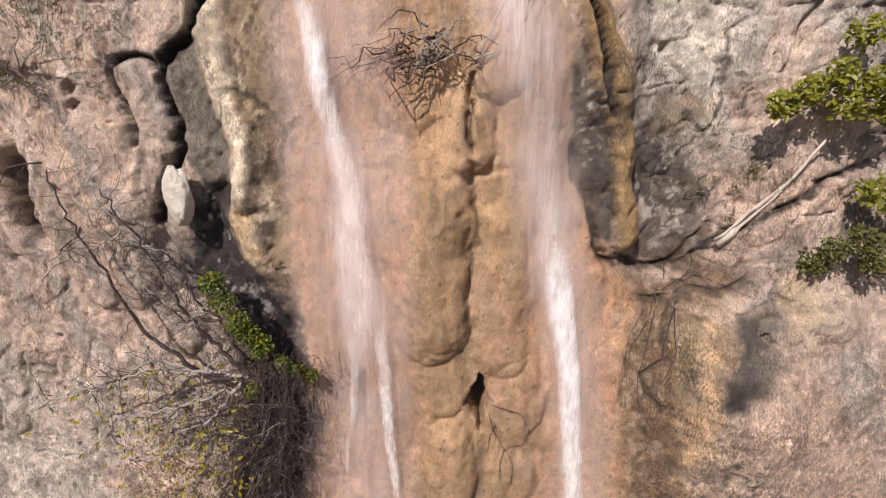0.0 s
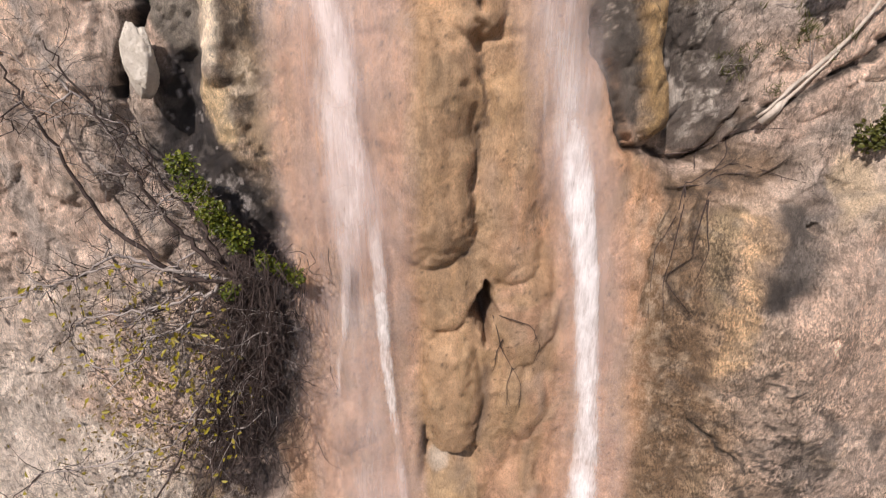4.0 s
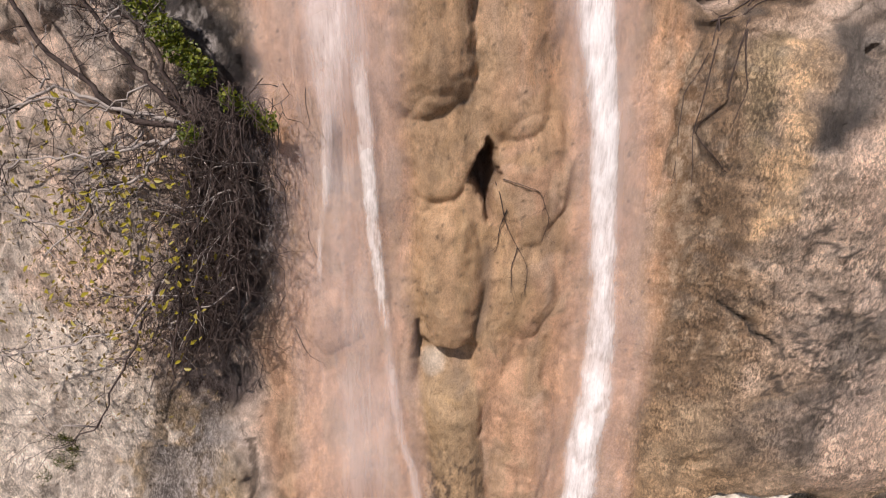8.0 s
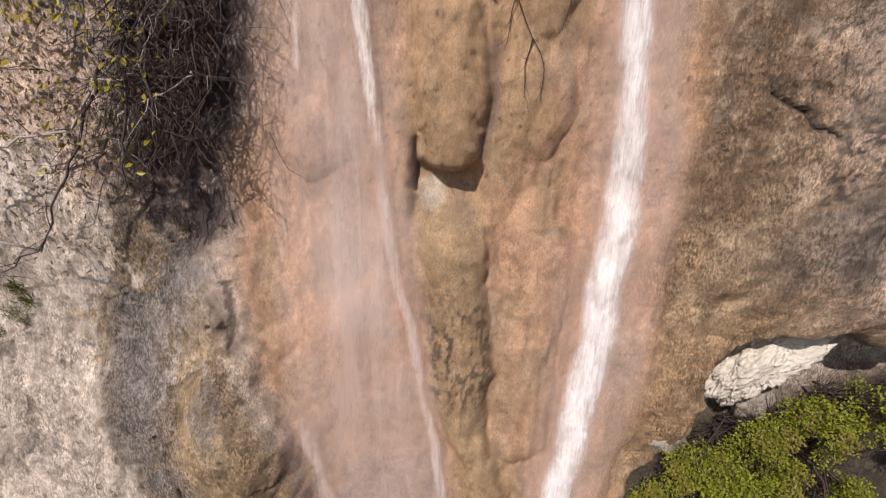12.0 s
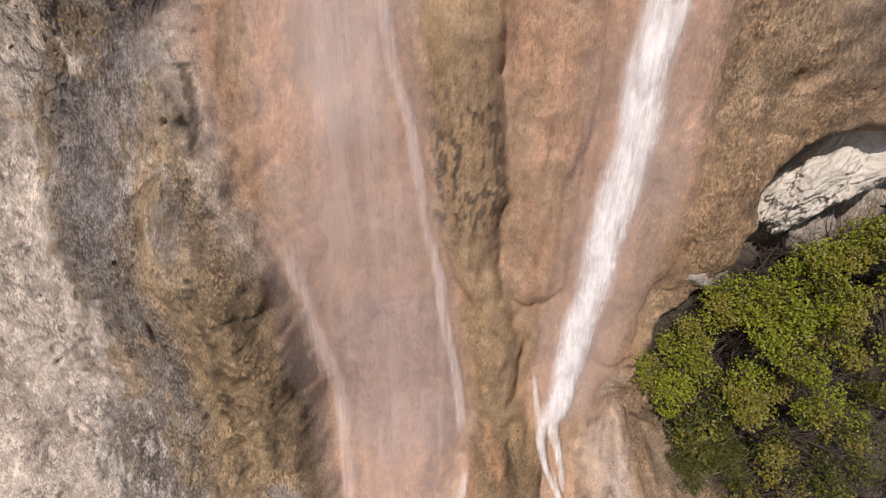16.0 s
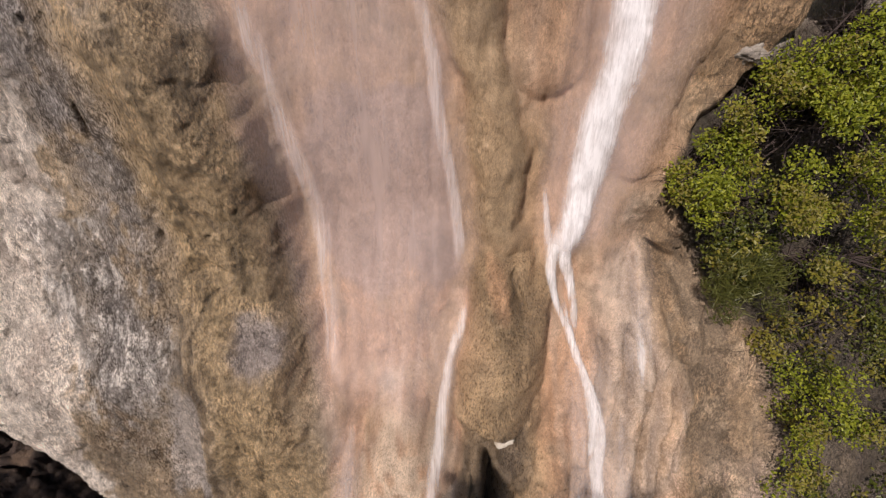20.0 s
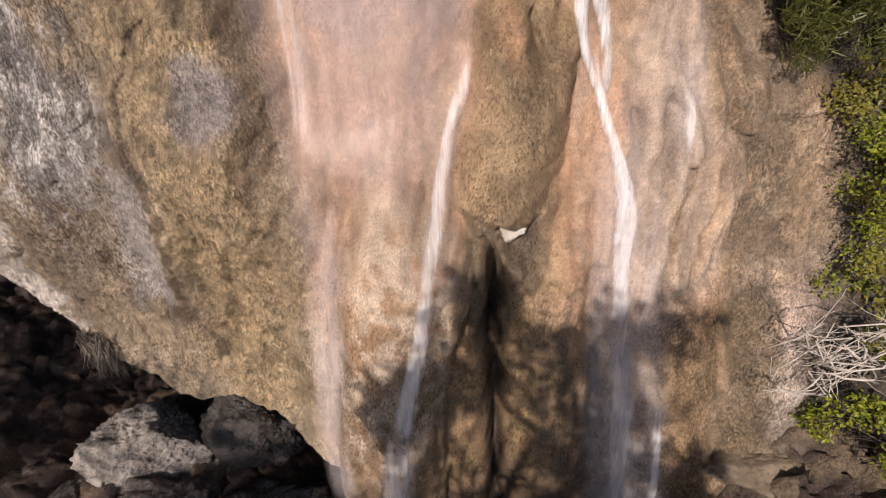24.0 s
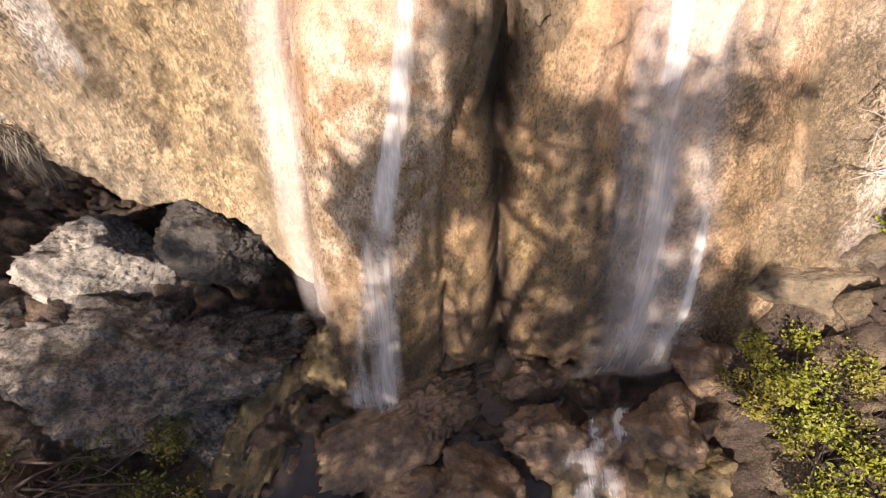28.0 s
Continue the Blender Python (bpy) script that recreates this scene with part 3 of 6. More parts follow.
def minerals(x, z):
    """Base colour, with some shade painted into it, and wetness of the rock at (x, z)."""
    rec, under = in_recess(x, z), under_lip(x, z)
    x, z = warped(x, z)
    wx, wz = x + .3 * fbm(x, z, .8, 2, 103), z + .3 * fbm(x, z, .8, 2, 104)
    n1, n2, n3 = fbm(wx, wz, 1.6, 3, 110), fbm(wx, wz, .45, 3, 120, 1.6), fbm(x, z, .13, 2, 130)
    streak = fbm(x, z, .22, 3, 140, 7)
    e = along(z, FAN_LEFT)
    col = np.zeros(x.shape + (3,)) + np.array((.62, .48, .39))
    col = paint(col, ss(-.1, .55, n1), (.68, .51, .41))
    col = paint(col, ss(.25, .8, n2) * .6, (.31, .265, .235))
    col = paint(col, ss(.2, .7, fbm(wx, wz, .9, 3, 150)) * .7, (.66, .55, .46))
    # right of the falls
    right = ss(2.3, 3.1, x)
    moss = right * ss(18.3, 17.3, z)
    col = paint(col, moss * ss(4.8, 3.6, x + .6 * n1) * .95, (.42, .285, .17))
    col = paint(col, moss * ss(.0, .45, n2 + .6 * n3) * .35, (.17, .12, .075))
    col = paint(col, moss * ss(.25, .6, fbm(wx, wz, .22, 3, 160, 2)) * .7, (.52, .39, .27))
    col = paint(col, near_line(x, z, [(4.18, 17.7), (4.03, 16.8), (3.98, 15.4)], .22) * (.6 + .4 * n2), (.58, .42, .28))
    col = paint(col, dome(x, z, 5.5, 17.9, .55, .5, 1), (.62, .50, .39))
    col = paint(col, ss(4.5, 5.3, x) * ss(12.2, 13.2, z) * ss(17.8, 17, z) * ss(-.7, -.1, n1) * .9, (.66, .51, .42))
    col = paint(col, near_line(x, z, [(4.75, 17.8), (4.55, 17.2), (4.35, 16.6)], .25) * .8, (.13, .11, .10))
    col = paint(col, ss(3.6, 4.6, x) * ss(16.2, 14.6, z) * ss(11, 12.6, z) * ss(-.1, .35, n2 + .5 * n3) * .7, (.17, .15, .135))
    col = paint(col, right * ss(18.4, 19.4, z) * ss(4.3, 3.7, x + .3 * n2) * .8, (.20, .175, .155))
    col = paint(col, right * ss(20.0, 20.8, z) * ss(-.4, .1, n1) * .85, (.56, .51, .46))
    col = paint(col, right * ss(12.8, 10.5, z) * ss(8, 9.5, z) * (1 - in_recess(x, z)) * .85, (.43, .285, .165))
    col = paint(col, ss(3.6, 4.4, x) * ss(18.2, 17.4, z) * ss(12.4, 13.4, z) * ss(-.35, .25, n1 + .4 * n2) * .8, (.60, .46, .36))
    # slanting pink and grey streaks of the dry rock
    slant = fbm(.92 * x + .38 * z, .92 * z - .38 * x, .3, 3, 185, 6)
    upper = ss(-3.2, -4.0, x) * ss(13.5, 15.5, z)
    col = paint(col, upper * ss(.1, .5, slant) * .7, (.72, .53, .42))
    col = paint(col, upper * ss(-.15, -.5, slant) * .6, (.42, .375, .34))
    # left of the falls
    left = ss(e + .1, e - .3, x)
    # left of this edge: pale rock, with its sunlit tone put into the colour
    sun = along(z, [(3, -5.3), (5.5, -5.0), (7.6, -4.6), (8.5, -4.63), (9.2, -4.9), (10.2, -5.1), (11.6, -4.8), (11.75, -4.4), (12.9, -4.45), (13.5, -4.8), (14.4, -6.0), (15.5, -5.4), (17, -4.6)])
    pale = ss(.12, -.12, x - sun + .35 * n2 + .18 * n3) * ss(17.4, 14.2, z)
    low = left * ss(13.4, 12.4, z)
    col = paint(col, low, (.40, .30, .20))
    col = paint(col, low * ss(-.1, .5, n2) * .6, (.46, .355, .245))
    col = paint(col, low * ss(.15, .5, streak) * .45, (.24, .185, .135))
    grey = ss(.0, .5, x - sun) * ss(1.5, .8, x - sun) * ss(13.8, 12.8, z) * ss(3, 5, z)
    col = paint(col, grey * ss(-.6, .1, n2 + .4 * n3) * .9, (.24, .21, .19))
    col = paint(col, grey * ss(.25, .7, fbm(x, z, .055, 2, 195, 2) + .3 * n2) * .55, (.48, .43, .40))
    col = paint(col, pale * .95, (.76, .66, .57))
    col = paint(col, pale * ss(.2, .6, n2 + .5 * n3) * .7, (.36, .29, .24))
    ochre = ss(.45, .0, np.abs(x - along(z, [(4, -2.6), (7, -3.1), (9.7, -3.4), (11, -3.5)]))) * ss(11.6, 10.6, z)
    col = paint(col, ochre * (.5 + .4 * n2), (.44, .31, .165))
    # grey patches paint the sky's reflection on the wet rock
    for cx, cz, rx, rz in ((-2.6, 5.85, .32, .5), (-3.4, 11.8, .6, .5), (-3.9, 5.2, .35, .8), (-3.2, 10.2, .25, .6)):
        col = paint(col, dome(x, z, cx, cz, rx, rz, 1, 0, 1) * ss(-.5, .1, n3 + .5 * n2) * .6, (.37, .335, .32))
    # crust, cream rib, slab, cleft at the top left
    crust = near_line(x, z, [(-2.95, 22.6), (-2.87, 21.8), (-2.74, 20.7), (-2.72, 19.5), (-2.8, 18.3), (-2.45, 17.2)], .34)
    col = paint(col, crust * (.75 + .5 * n2), (.38, .28, .175))
    col = paint(col, crust * ss(.1, .5, n3 + .5 * n2) * .8, (.16, .12, .075))
    col = paint(col, near_line(x, z, [(-3.0, 19.9), (-2.95, 19.1), (-2.95, 18.6)], .2) * ss(-.2, .3, n2), (.66, .50, .32))
    col = paint(col, near_line(x, z, [(-3.64, 21.6), (-3.55, 20.9), (-3.48, 20.3)], .2), (.20, .17, .135))
    col = paint(col, near_line(x, z, [(-3.5, 22.6), (-3.4, 22.08), (-3.28, 21.5), (-3.15, 20.73), (-3.08, 20.25), (-2.98, 19.8)], .17), (.76, .62, .45))
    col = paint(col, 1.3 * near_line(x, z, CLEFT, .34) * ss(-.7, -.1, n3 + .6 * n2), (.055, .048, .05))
    # rock behind the shrub darkened in colour, for the shrub's shade
    shrub_shade = near_line(x, z, [(-2.75, 17.0), (-2.6, 16.4), (-2.85, 15.2), (-3.2, 14.0), (-3.4, 13.0)], .62)
    col = paint(col, 1.5 * shrub_shade * ss(-.8, -.1, n2 + .4 * n3), (.075, .058, .055))
    # pillar and dark rock beside it
    col = paint(col, near_line(x, z, [(2.1, 21.4), (2.25, 20.3), (2.4, 19.4)], .28) * ss(-.5, .2, n2 + .4 * n3), (.15, .13, .115))
    col = paint(col, near_line(x, z, PILLAR, .2) ** .7, (.42, .29, .155))
    # where the water runs
    wet = wet_band(x, z)
    tan = np.zeros_like(col) + np.array((.535, .33, .215))
    tan = paint(tan, ss(-.2, .5, n1), (.565, .335, .20))
    tan = paint(tan, ss(.0, .5, fbm(x, z, .4, 3, 170, 2)) * .6, (.42, .305, .205))
    tan = paint(tan, ss(.1, .55, streak) * .45, (.56, .40, .30))
    tan = paint(tan, ss(.35, .7, n2) * .5, (.33, .21, .11))
    tan = paint(tan, ss(-.3, .3, fbm(x, z, 1.1, 3, 173, 2.2)) * ss(-.6, -.3, x) * ss(1.5, 1.2, x) * .6, (.50, .335, .185))
    pit, _, pv = cells(x, z, .13, 174, 1.4)
    tan = paint(tan, ss(.17, .08, pit) * (pv > .72) * ss(12.5, 13.5, z) * .8, (.12, .08, .05))
    tan = paint(tan, ss(11, 9.5, z) * ss(6.0, 7, z) * .4, (.40, .27, .165))
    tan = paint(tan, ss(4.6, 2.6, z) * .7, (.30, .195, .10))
    # darker towards the foot: the shade there is put into the colour
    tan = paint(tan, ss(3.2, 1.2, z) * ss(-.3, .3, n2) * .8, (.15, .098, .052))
    # golden flecks paint the shine and light patches on the columns
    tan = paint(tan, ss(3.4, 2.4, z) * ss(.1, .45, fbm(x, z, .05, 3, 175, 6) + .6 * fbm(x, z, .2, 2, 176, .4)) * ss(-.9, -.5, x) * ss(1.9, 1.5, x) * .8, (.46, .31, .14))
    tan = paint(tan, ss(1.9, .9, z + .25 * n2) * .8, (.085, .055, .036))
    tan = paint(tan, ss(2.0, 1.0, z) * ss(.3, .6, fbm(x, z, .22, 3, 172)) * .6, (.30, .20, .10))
    tan = paint(tan, ss(4.0, 2.6, z) * ss(1.0, 1.3, x) * ss(2.3, 2.0, x) * ss(.1, .5, streak + .4 * n2) * .8, (.10, .07, .045))
    cl, cr = along(z, COLUMN_LEFT), along(z, COLUMN_RIGHT)
    colm = ss(cl - .05, cl + .08, x) * ss(cr + .05, cr - .08, x) * ss(13.3, 12.6, z) * ss(6.3, 7.2, z)
    tan = paint(tan, colm * .85, (.40, .28, .165))
    tan = paint(tan, ss(6.9, 6.2, z) * ss(1.9, 2.4, x) * ss(3.4, 4.2, z) * .8, (.56, .44, .345))
    # crease over the mound darkened, its shade put into the colour
    tan = paint(tan, near_line(x, z, ARCH, .06) * .7, (.36, .24, .17))
    # crests painted lighter and troughs darker, in place of shading
    for pts in MOUNDS:
        tan = paint(tan, rib(x, z, pts, .17, 1, 1) * ss(-.5, .3, n2) * .7, (.60, .40, .25))
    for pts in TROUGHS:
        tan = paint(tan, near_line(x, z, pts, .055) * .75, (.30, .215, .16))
    tan = paint(tan, rib(x, z, [(-.45, 4.05), (-.58, 3.4), (-.65, 2.6)], .72, 1, .25) * ss(-.6, .2, n3 + .5 * n2) * .85, (.58, .455, .34))
    drip = colm * ss(11.9, 11.2, z) * ss(9.6, 10.1, z) * ss(.02, .16, fbm(x, z, .045, 2, 180, 3.2) + .35 * fbm(x, z, .3, 2, 181, 4) + .16 * ss(.3, .6, x))
    tan = paint(tan, drip * .75, (.07, .048, .036))
    tan = paint(tan, rib(x, z, [(.0, 12.9), (.1, 12.3), (.12, 11.8)], .3, .8, .6) * ss(-.4, .3, n2), (.46, .29, .13))
    tan = paint(tan, dome(x, z, -.08, 13.1, .24, .24, 1), (.68, .57, .46))
    tan = paint(tan, dome(x, z, .28, 12.95, .24, .42, 1) * ss(-.5, .2, n2), (.17, .15, .14))
    tan = paint(tan, dome(x, z, .1, 17.0, .35, .14, 1) * ss(-.3, .3, n2), (.24, .21, .19))
    tan = paint(tan, rib(x, z, [(.9, 6.2), (.88, 5.6), (.8, 4.95), (.72, 4.45), (.62, 3.9)], .56, 1, .3), (.34, .235, .135))
    tan = paint(tan, dome(x, z, .78, 6.3, .17, .4, .8, 10), (.52, .30, .17))
    # shade painted in: chockstone's shadow, cleft below the knob, groove further down
    tan = paint(tan, near_line(x, z, [(1.0, 4.5), (.86, 4.15), (.62, 3.7), (.7, 3.0)], .15) * .9, (.10, .08, .065))
    tan = paint(tan, near_line(x, z, [(.66, 3.2), (.76, 1.4), (.8, 0)], .1) * .8, (.07, .05, .04))
    # hollow painted dark: its inner shade is put into the colour
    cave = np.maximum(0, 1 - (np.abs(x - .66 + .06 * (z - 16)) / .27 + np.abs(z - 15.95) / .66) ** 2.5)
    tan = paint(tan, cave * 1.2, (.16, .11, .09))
    # shadow along the tongue's right side, painted on
    tan = paint(tan, near_line(x, z, [(.62, 14.9), (.66, 14.3), (.62, 13.7)], .1) * .8, (.20, .14, .10))
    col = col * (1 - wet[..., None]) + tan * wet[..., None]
    col = zone(col, x, z, [(-1.63, 8.71), (0.01, 8.71), (0.22, 7.29), (0.19, 6.42), (-0.08, 6.17), (-0.48, 6.62), (-0.71, 6.08), (-1.1, 6.08), (-1.33, 6.29), (-1.58, 6.87), (-1.72, 7.92)], (.37, .265, .225), .75, .08, .1)
    # seams, stains, strips and painted shade with edges of their own
    col = mark(col, x, z, [(-3.02, 19.3), (-3.0, 18.7)], .15, (.74, .55, .33), .9, .9)
    col = mark(col, x, z, GUTTER, .07, (.075, .05, .034), .95, .5)
    # shadow behind the upper right bush, painted on the rock
    col = mark(col, x, z, [(6.2, 20.4), (6.8, 19.5), (6.1, 19.2)], .4, (.10, .085, .075), .8, .8)
    col = mark(col, x, z, [(.41, 20.89), (.39, 20.18)], .04, (.10, .065, .045), .9, .4)
    col = mark(col, x, z, [(.46, 19.65), (.54, 18.85), (.4, 17.93), (.45, 17.13)], .04, (.15, .095, .06), .8, .6)
    col = mark(col, x, z, [(-2.92, 11.74), (-2.84, 10.57), (-2.42, 9.66)], .05, (.10, .07, .05), .8, .7)
    # creases between the rock fingers painted dark, as shade would be
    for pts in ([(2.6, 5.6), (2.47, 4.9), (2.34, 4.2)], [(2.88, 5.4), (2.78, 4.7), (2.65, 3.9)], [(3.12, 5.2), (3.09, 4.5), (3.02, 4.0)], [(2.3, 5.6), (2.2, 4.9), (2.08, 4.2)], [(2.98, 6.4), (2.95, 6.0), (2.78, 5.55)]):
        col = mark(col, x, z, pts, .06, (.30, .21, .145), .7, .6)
    col = mark(col, x, z, [(3.7, 3.4), (3.8, 2.4), (4.2, 1.6)], .45, (.21, .15, .085), .8, .6)
    col = mark(col, x, z, [(3.45, 6.8), (3.6, 5.5), (3.75, 4.2)], .33, (.26, .195, .135), .7, .7)
    col = mark(col, x, z, SEAM_LEFT, .05, (.10, .08, .06), .7, .8)
    # upper left: cream rib, grey slab, black stain, cracks
    col = zone(col, x, z, [(-3.53, 21.8), (-3.48, 21.19), (-3.32, 20.73), (-3.19, 20.39), (-3.17, 20.01), (-3.16, 19.44), (-3.7, 19.8), (-3.87, 20.11), (-3.84, 20.38), (-3.91, 20.65), (-3.97, 21.03), (-3.89, 21.37)], (.23, .20, .165), .95, .04, .05)
    col = zone(col, x, z, [(-3.0, 22.6), (-2.99, 20.91), (-2.84, 20.46), (-2.82, 19.86), (-2.73, 19.23), (-2.69, 18.57), (-2.5, 18.0), (-2.29, 18.72), (-2.3, 19.98), (-2.3, 20.97), (-2.15, 22.6)], (.36, .265, .17), .9, .08, .12)
    col = speckle(col, x, z, [(-3.1, 22.6), (-3.0, 20.9), (-2.85, 19.8), (-2.75, 18.4), (-2.4, 18.4), (-2.4, 20.8), (-2.5, 22.6)], (.12, .085, .05), .8, .1, 1.6, .0)
    col = speckle(col, x, z, [(-2.95, 20.2), (-2.85, 18.6), (-2.6, 18.2), (-2.55, 20.4), (-2.7, 22.6), (-2.95, 22.6)], (.66, .54, .40), .8, .1, 1.3, .25)
    col = zone(col, x, z, [(-3.6, 22.6), (-3.42, 21.69), (-3.39, 21.24), (-3.24, 20.79), (-3.1, 20.33), (-3.08, 19.85), (-3.07, 19.47), (-2.85, 19.6), (-2.83, 20.15), (-2.9, 20.53), (-2.99, 20.91), (-3.11, 21.45), (-3.2, 22.6)], (.90, .76, .58), .97, .03, .05)
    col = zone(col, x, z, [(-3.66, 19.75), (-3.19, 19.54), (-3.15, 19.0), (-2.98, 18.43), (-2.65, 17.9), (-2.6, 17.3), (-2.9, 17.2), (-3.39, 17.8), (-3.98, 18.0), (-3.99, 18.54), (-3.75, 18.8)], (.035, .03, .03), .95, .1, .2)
    col = speckle(col, x, z, [(-3.7, 19.7), (-3.0, 19.6), (-2.7, 18.4), (-2.7, 17.4), (-3.4, 17.6), (-4.1, 18.0)], (.46, .42, .40), .8, .06, 2.5, .4)
    col = zone(col, x, z, [(-3.1, 19.35), (-2.85, 19.2), (-2.75, 18.6), (-3.05, 18.55), (-3.15, 18.9)], (.70, .52, .31), .9, .05, .16)
    # shrub's shade again: dark and near-black patches painted behind its core
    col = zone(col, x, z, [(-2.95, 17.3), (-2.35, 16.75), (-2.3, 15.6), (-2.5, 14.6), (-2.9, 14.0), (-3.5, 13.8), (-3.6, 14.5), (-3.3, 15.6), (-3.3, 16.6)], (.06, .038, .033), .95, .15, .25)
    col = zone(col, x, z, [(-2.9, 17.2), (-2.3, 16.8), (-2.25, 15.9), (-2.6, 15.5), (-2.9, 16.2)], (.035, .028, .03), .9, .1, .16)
    col = speckle(col, x, z, [(-2.6, 15.8), (-2.2, 15.6), (-2.35, 14.6), (-2.75, 13.7), (-3.0, 14.2)], (.45, .41, .40), .7, .06, 2.0, .2)
    col = mark(col, x, z, CRACK_A, .06, (.04, .032, .03), 1, .35)
    col = mark(col, x, z, CRACK_A[2:5], .11, (.045, .036, .034), 1, .3)
    col = mark(col, x, z, CRACK_B, .065, (.05, .04, .036), 1, .35)
    col = mark(col, x, z, [(-6.62, 19.96), (-6.47, 19.52), (-6.36, 19.07)], .12, (.07, .055, .048), .9, .4)
    for pts in ([(-5.6, 20.6), (-5.1, 19.9), (-4.7, 19.0)], [(-5.9, 19.6), (-5.4, 18.8), (-5.1, 18.2)], [(-5.0, 21.6), (-4.85, 20.6), (-4.6, 19.8)]):
        col = mark(col, x, z, pts, .13, (.72, .53, .40), .7, 1.2)
    col = zone(col, x, z, [(-4.7, 20.4), (-4.2, 20.3), (-4.2, 19.7), (-4.6, 19.6)], (.66, .50, .40), .6, .15, .2)
    # upper right: pillar, dark blocks, pale face, ledge with strands, tan tongue, grey stain, pink slab
    col = zone(col, x, z, [(1.85, 21.4), (2.21, 21.25), (2.48, 20.9), (2.55, 20.0), (2.68, 18.78), (2.45, 18.7), (2.22, 19.45), (2.04, 19.79), (2.0, 20.42)], (.10, .085, .073), .95, .06, .1)
    col = speckle(col, x, z, [(2.0, 21.3), (2.5, 21.1), (2.55, 19.9), (2.3, 19.6), (2.05, 20.0)], (.50, .43, .37), .8, .06, 1.2, .15)
    col = zone(col, x, z, [(2.9, 20.7), (3.5, 20.5), (3.83, 20.04), (4.06, 19.4), (3.98, 18.66), (3.45, 18.55), (3.1, 18.6), (3.0, 19.6)], (.10, .083, .073), .9, .12, .22)
    col = speckle(col, x, z, [(2.95, 20.6), (3.8, 20.2), (4.0, 18.8), (3.1, 18.7)], (.48, .43, .38), .85, .09, 1.2, .12)
    col = zone(col, x, z, [(3.0, 22.6), (3.1, 21.6), (3.41, 21.09), (3.97, 21.17), (4.1, 22.6)], (.74, .67, .585), .9, .1, .16)
    col = zone(col, x, z, [(3.76, 20.66), (3.91, 20.99), (3.99, 20.93), (3.96, 20.67), (3.86, 20.42)], (.70, .60, .49), .9, .03, .04)
    col = zone(col, x, z, [(3.3, 21.0), (3.8, 20.9), (3.75, 20.5), (3.3, 20.4)], (.36, .275, .175), .7, .12, .2)
    col = mark(col, x, z, PILLAR, .23, (.415, .275, .13), .97, .18)
    col = mark(col, x, z, CRACK_P, .05, (.05, .04, .032), 1, .4)
    col = mark(col, x, z, CRACK_Q, .05, (.06, .045, .036), 1, .4)
    for pts in ([(4.02, 21.9), (4.02, 21.55), (4.08, 21.18), (4.02, 20.89), (3.96, 20.75)], [(4.3, 21.12), (4.27, 20.88), (4.3, 20.78)], [(3.55, 20.0), (3.45, 19.8)]):
        col = mark(col, x, z, pts, .03, (.09, .075, .062), .9, .6)
    col = zone(col, x, z, [(3.0, 18.2), (3.6, 18.25), (4.0, 18.6), (4.6, 18.5), (4.4, 18.2), (3.7, 17.9), (3.56, 16.72), (3.77, 16.25), (3.88, 15.15), (4.22, 14.41), (3.9, 12.8), (3.2, 12.8), (3.1, 13.81), (3.0, 15.8), (2.96, 16.87), (3.2, 17.6)], (.225, .148, .09), .9, .15, .16)
    col = speckle(col, x, z, [(3.0, 17.8), (3.6, 17.8), (3.6, 16.6), (4.0, 15.0), (4.2, 13.6), (3.2, 12.6), (3.0, 15.0)], (.50, .38, .27), .6, .06, 2.2, .2)
    col = zone(col, x, z, [(3.67, 17.73), (3.97, 17.88), (3.87, 17.14), (3.76, 16.3), (3.57, 16.61)], (.35, .265, .165), .9, .08, .1)
    col = zone(col, x, z, [(3.93, 17.75), (4.13, 17.79), (4.06, 16.99), (4.12, 15.82), (3.81, 15.35), (3.82, 16.34), (3.9, 17.16)], (.66, .455, .275), .95, .05, .1)
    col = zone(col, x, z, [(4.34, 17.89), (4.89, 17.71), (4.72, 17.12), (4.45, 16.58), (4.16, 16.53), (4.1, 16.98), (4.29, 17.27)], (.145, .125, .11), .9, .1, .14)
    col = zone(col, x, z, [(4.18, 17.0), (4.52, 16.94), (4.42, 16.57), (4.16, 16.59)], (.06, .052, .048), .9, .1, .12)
    col = zone(col, x, z, [(4.96, 18.54), (5.32, 18.4), (5.34, 17.99), (5.05, 17.7), (4.88, 18.12)], (.58, .45, .31), .9, .08, .08)
    col = zone(col, x, z, [(4.34, 16.56), (4.78, 16.99), (5.33, 17.54), (6.18, 16.98), (6.72, 14.78), (5.42, 14.89), (4.54, 15.9)], (.68, .50, .39), .8, .1, .16)
    col = zone(col, x, z, [(5.45, 17.21), (6.25, 17.63), (6.39, 16.06), (5.73, 16.52)], (.38, .34, .31), .7, .2, .25)
    col = speckle(col, x, z, [(4.2, 15.6), (4.77, 15.81), (5.35, 14.9), (5.6, 13.0), (4.81, 12.3), (4.1, 13.0), (4.3, 14.2)], (.085, .068, .058), .9, .05, 1.3, .08)
    col = zone(col, x, z, [(4.2, 13.4), (4.9, 13.5), (5.0, 12.4), (4.2, 12.0), (3.9, 12.6)], (.17, .13, .10), .45, .2, .25)
    col = zone(col, x, z, [(3.9, 13.7), (4.05, 13.5), (3.95, 12.6), (3.75, 11.7), (3.5, 11.3), (3.4, 11.9), (3.75, 12.8)], (.50, .365, .24), .7, .12, .14)
    col = zone(col, x, z, [(5.1, 12.55), (5.66, 13.0), (6.5, 13.4), (7.5, 12.6), (6.3, 11.5), (5.2, 11.7)], (.68, .50, .39), .85, .08, .1)
    # shadow under the ledge, painted as a dark brown line
    col = mark(col, x, z, LEDGE[:3], .09, (.085, .055, .038), .9, .5)
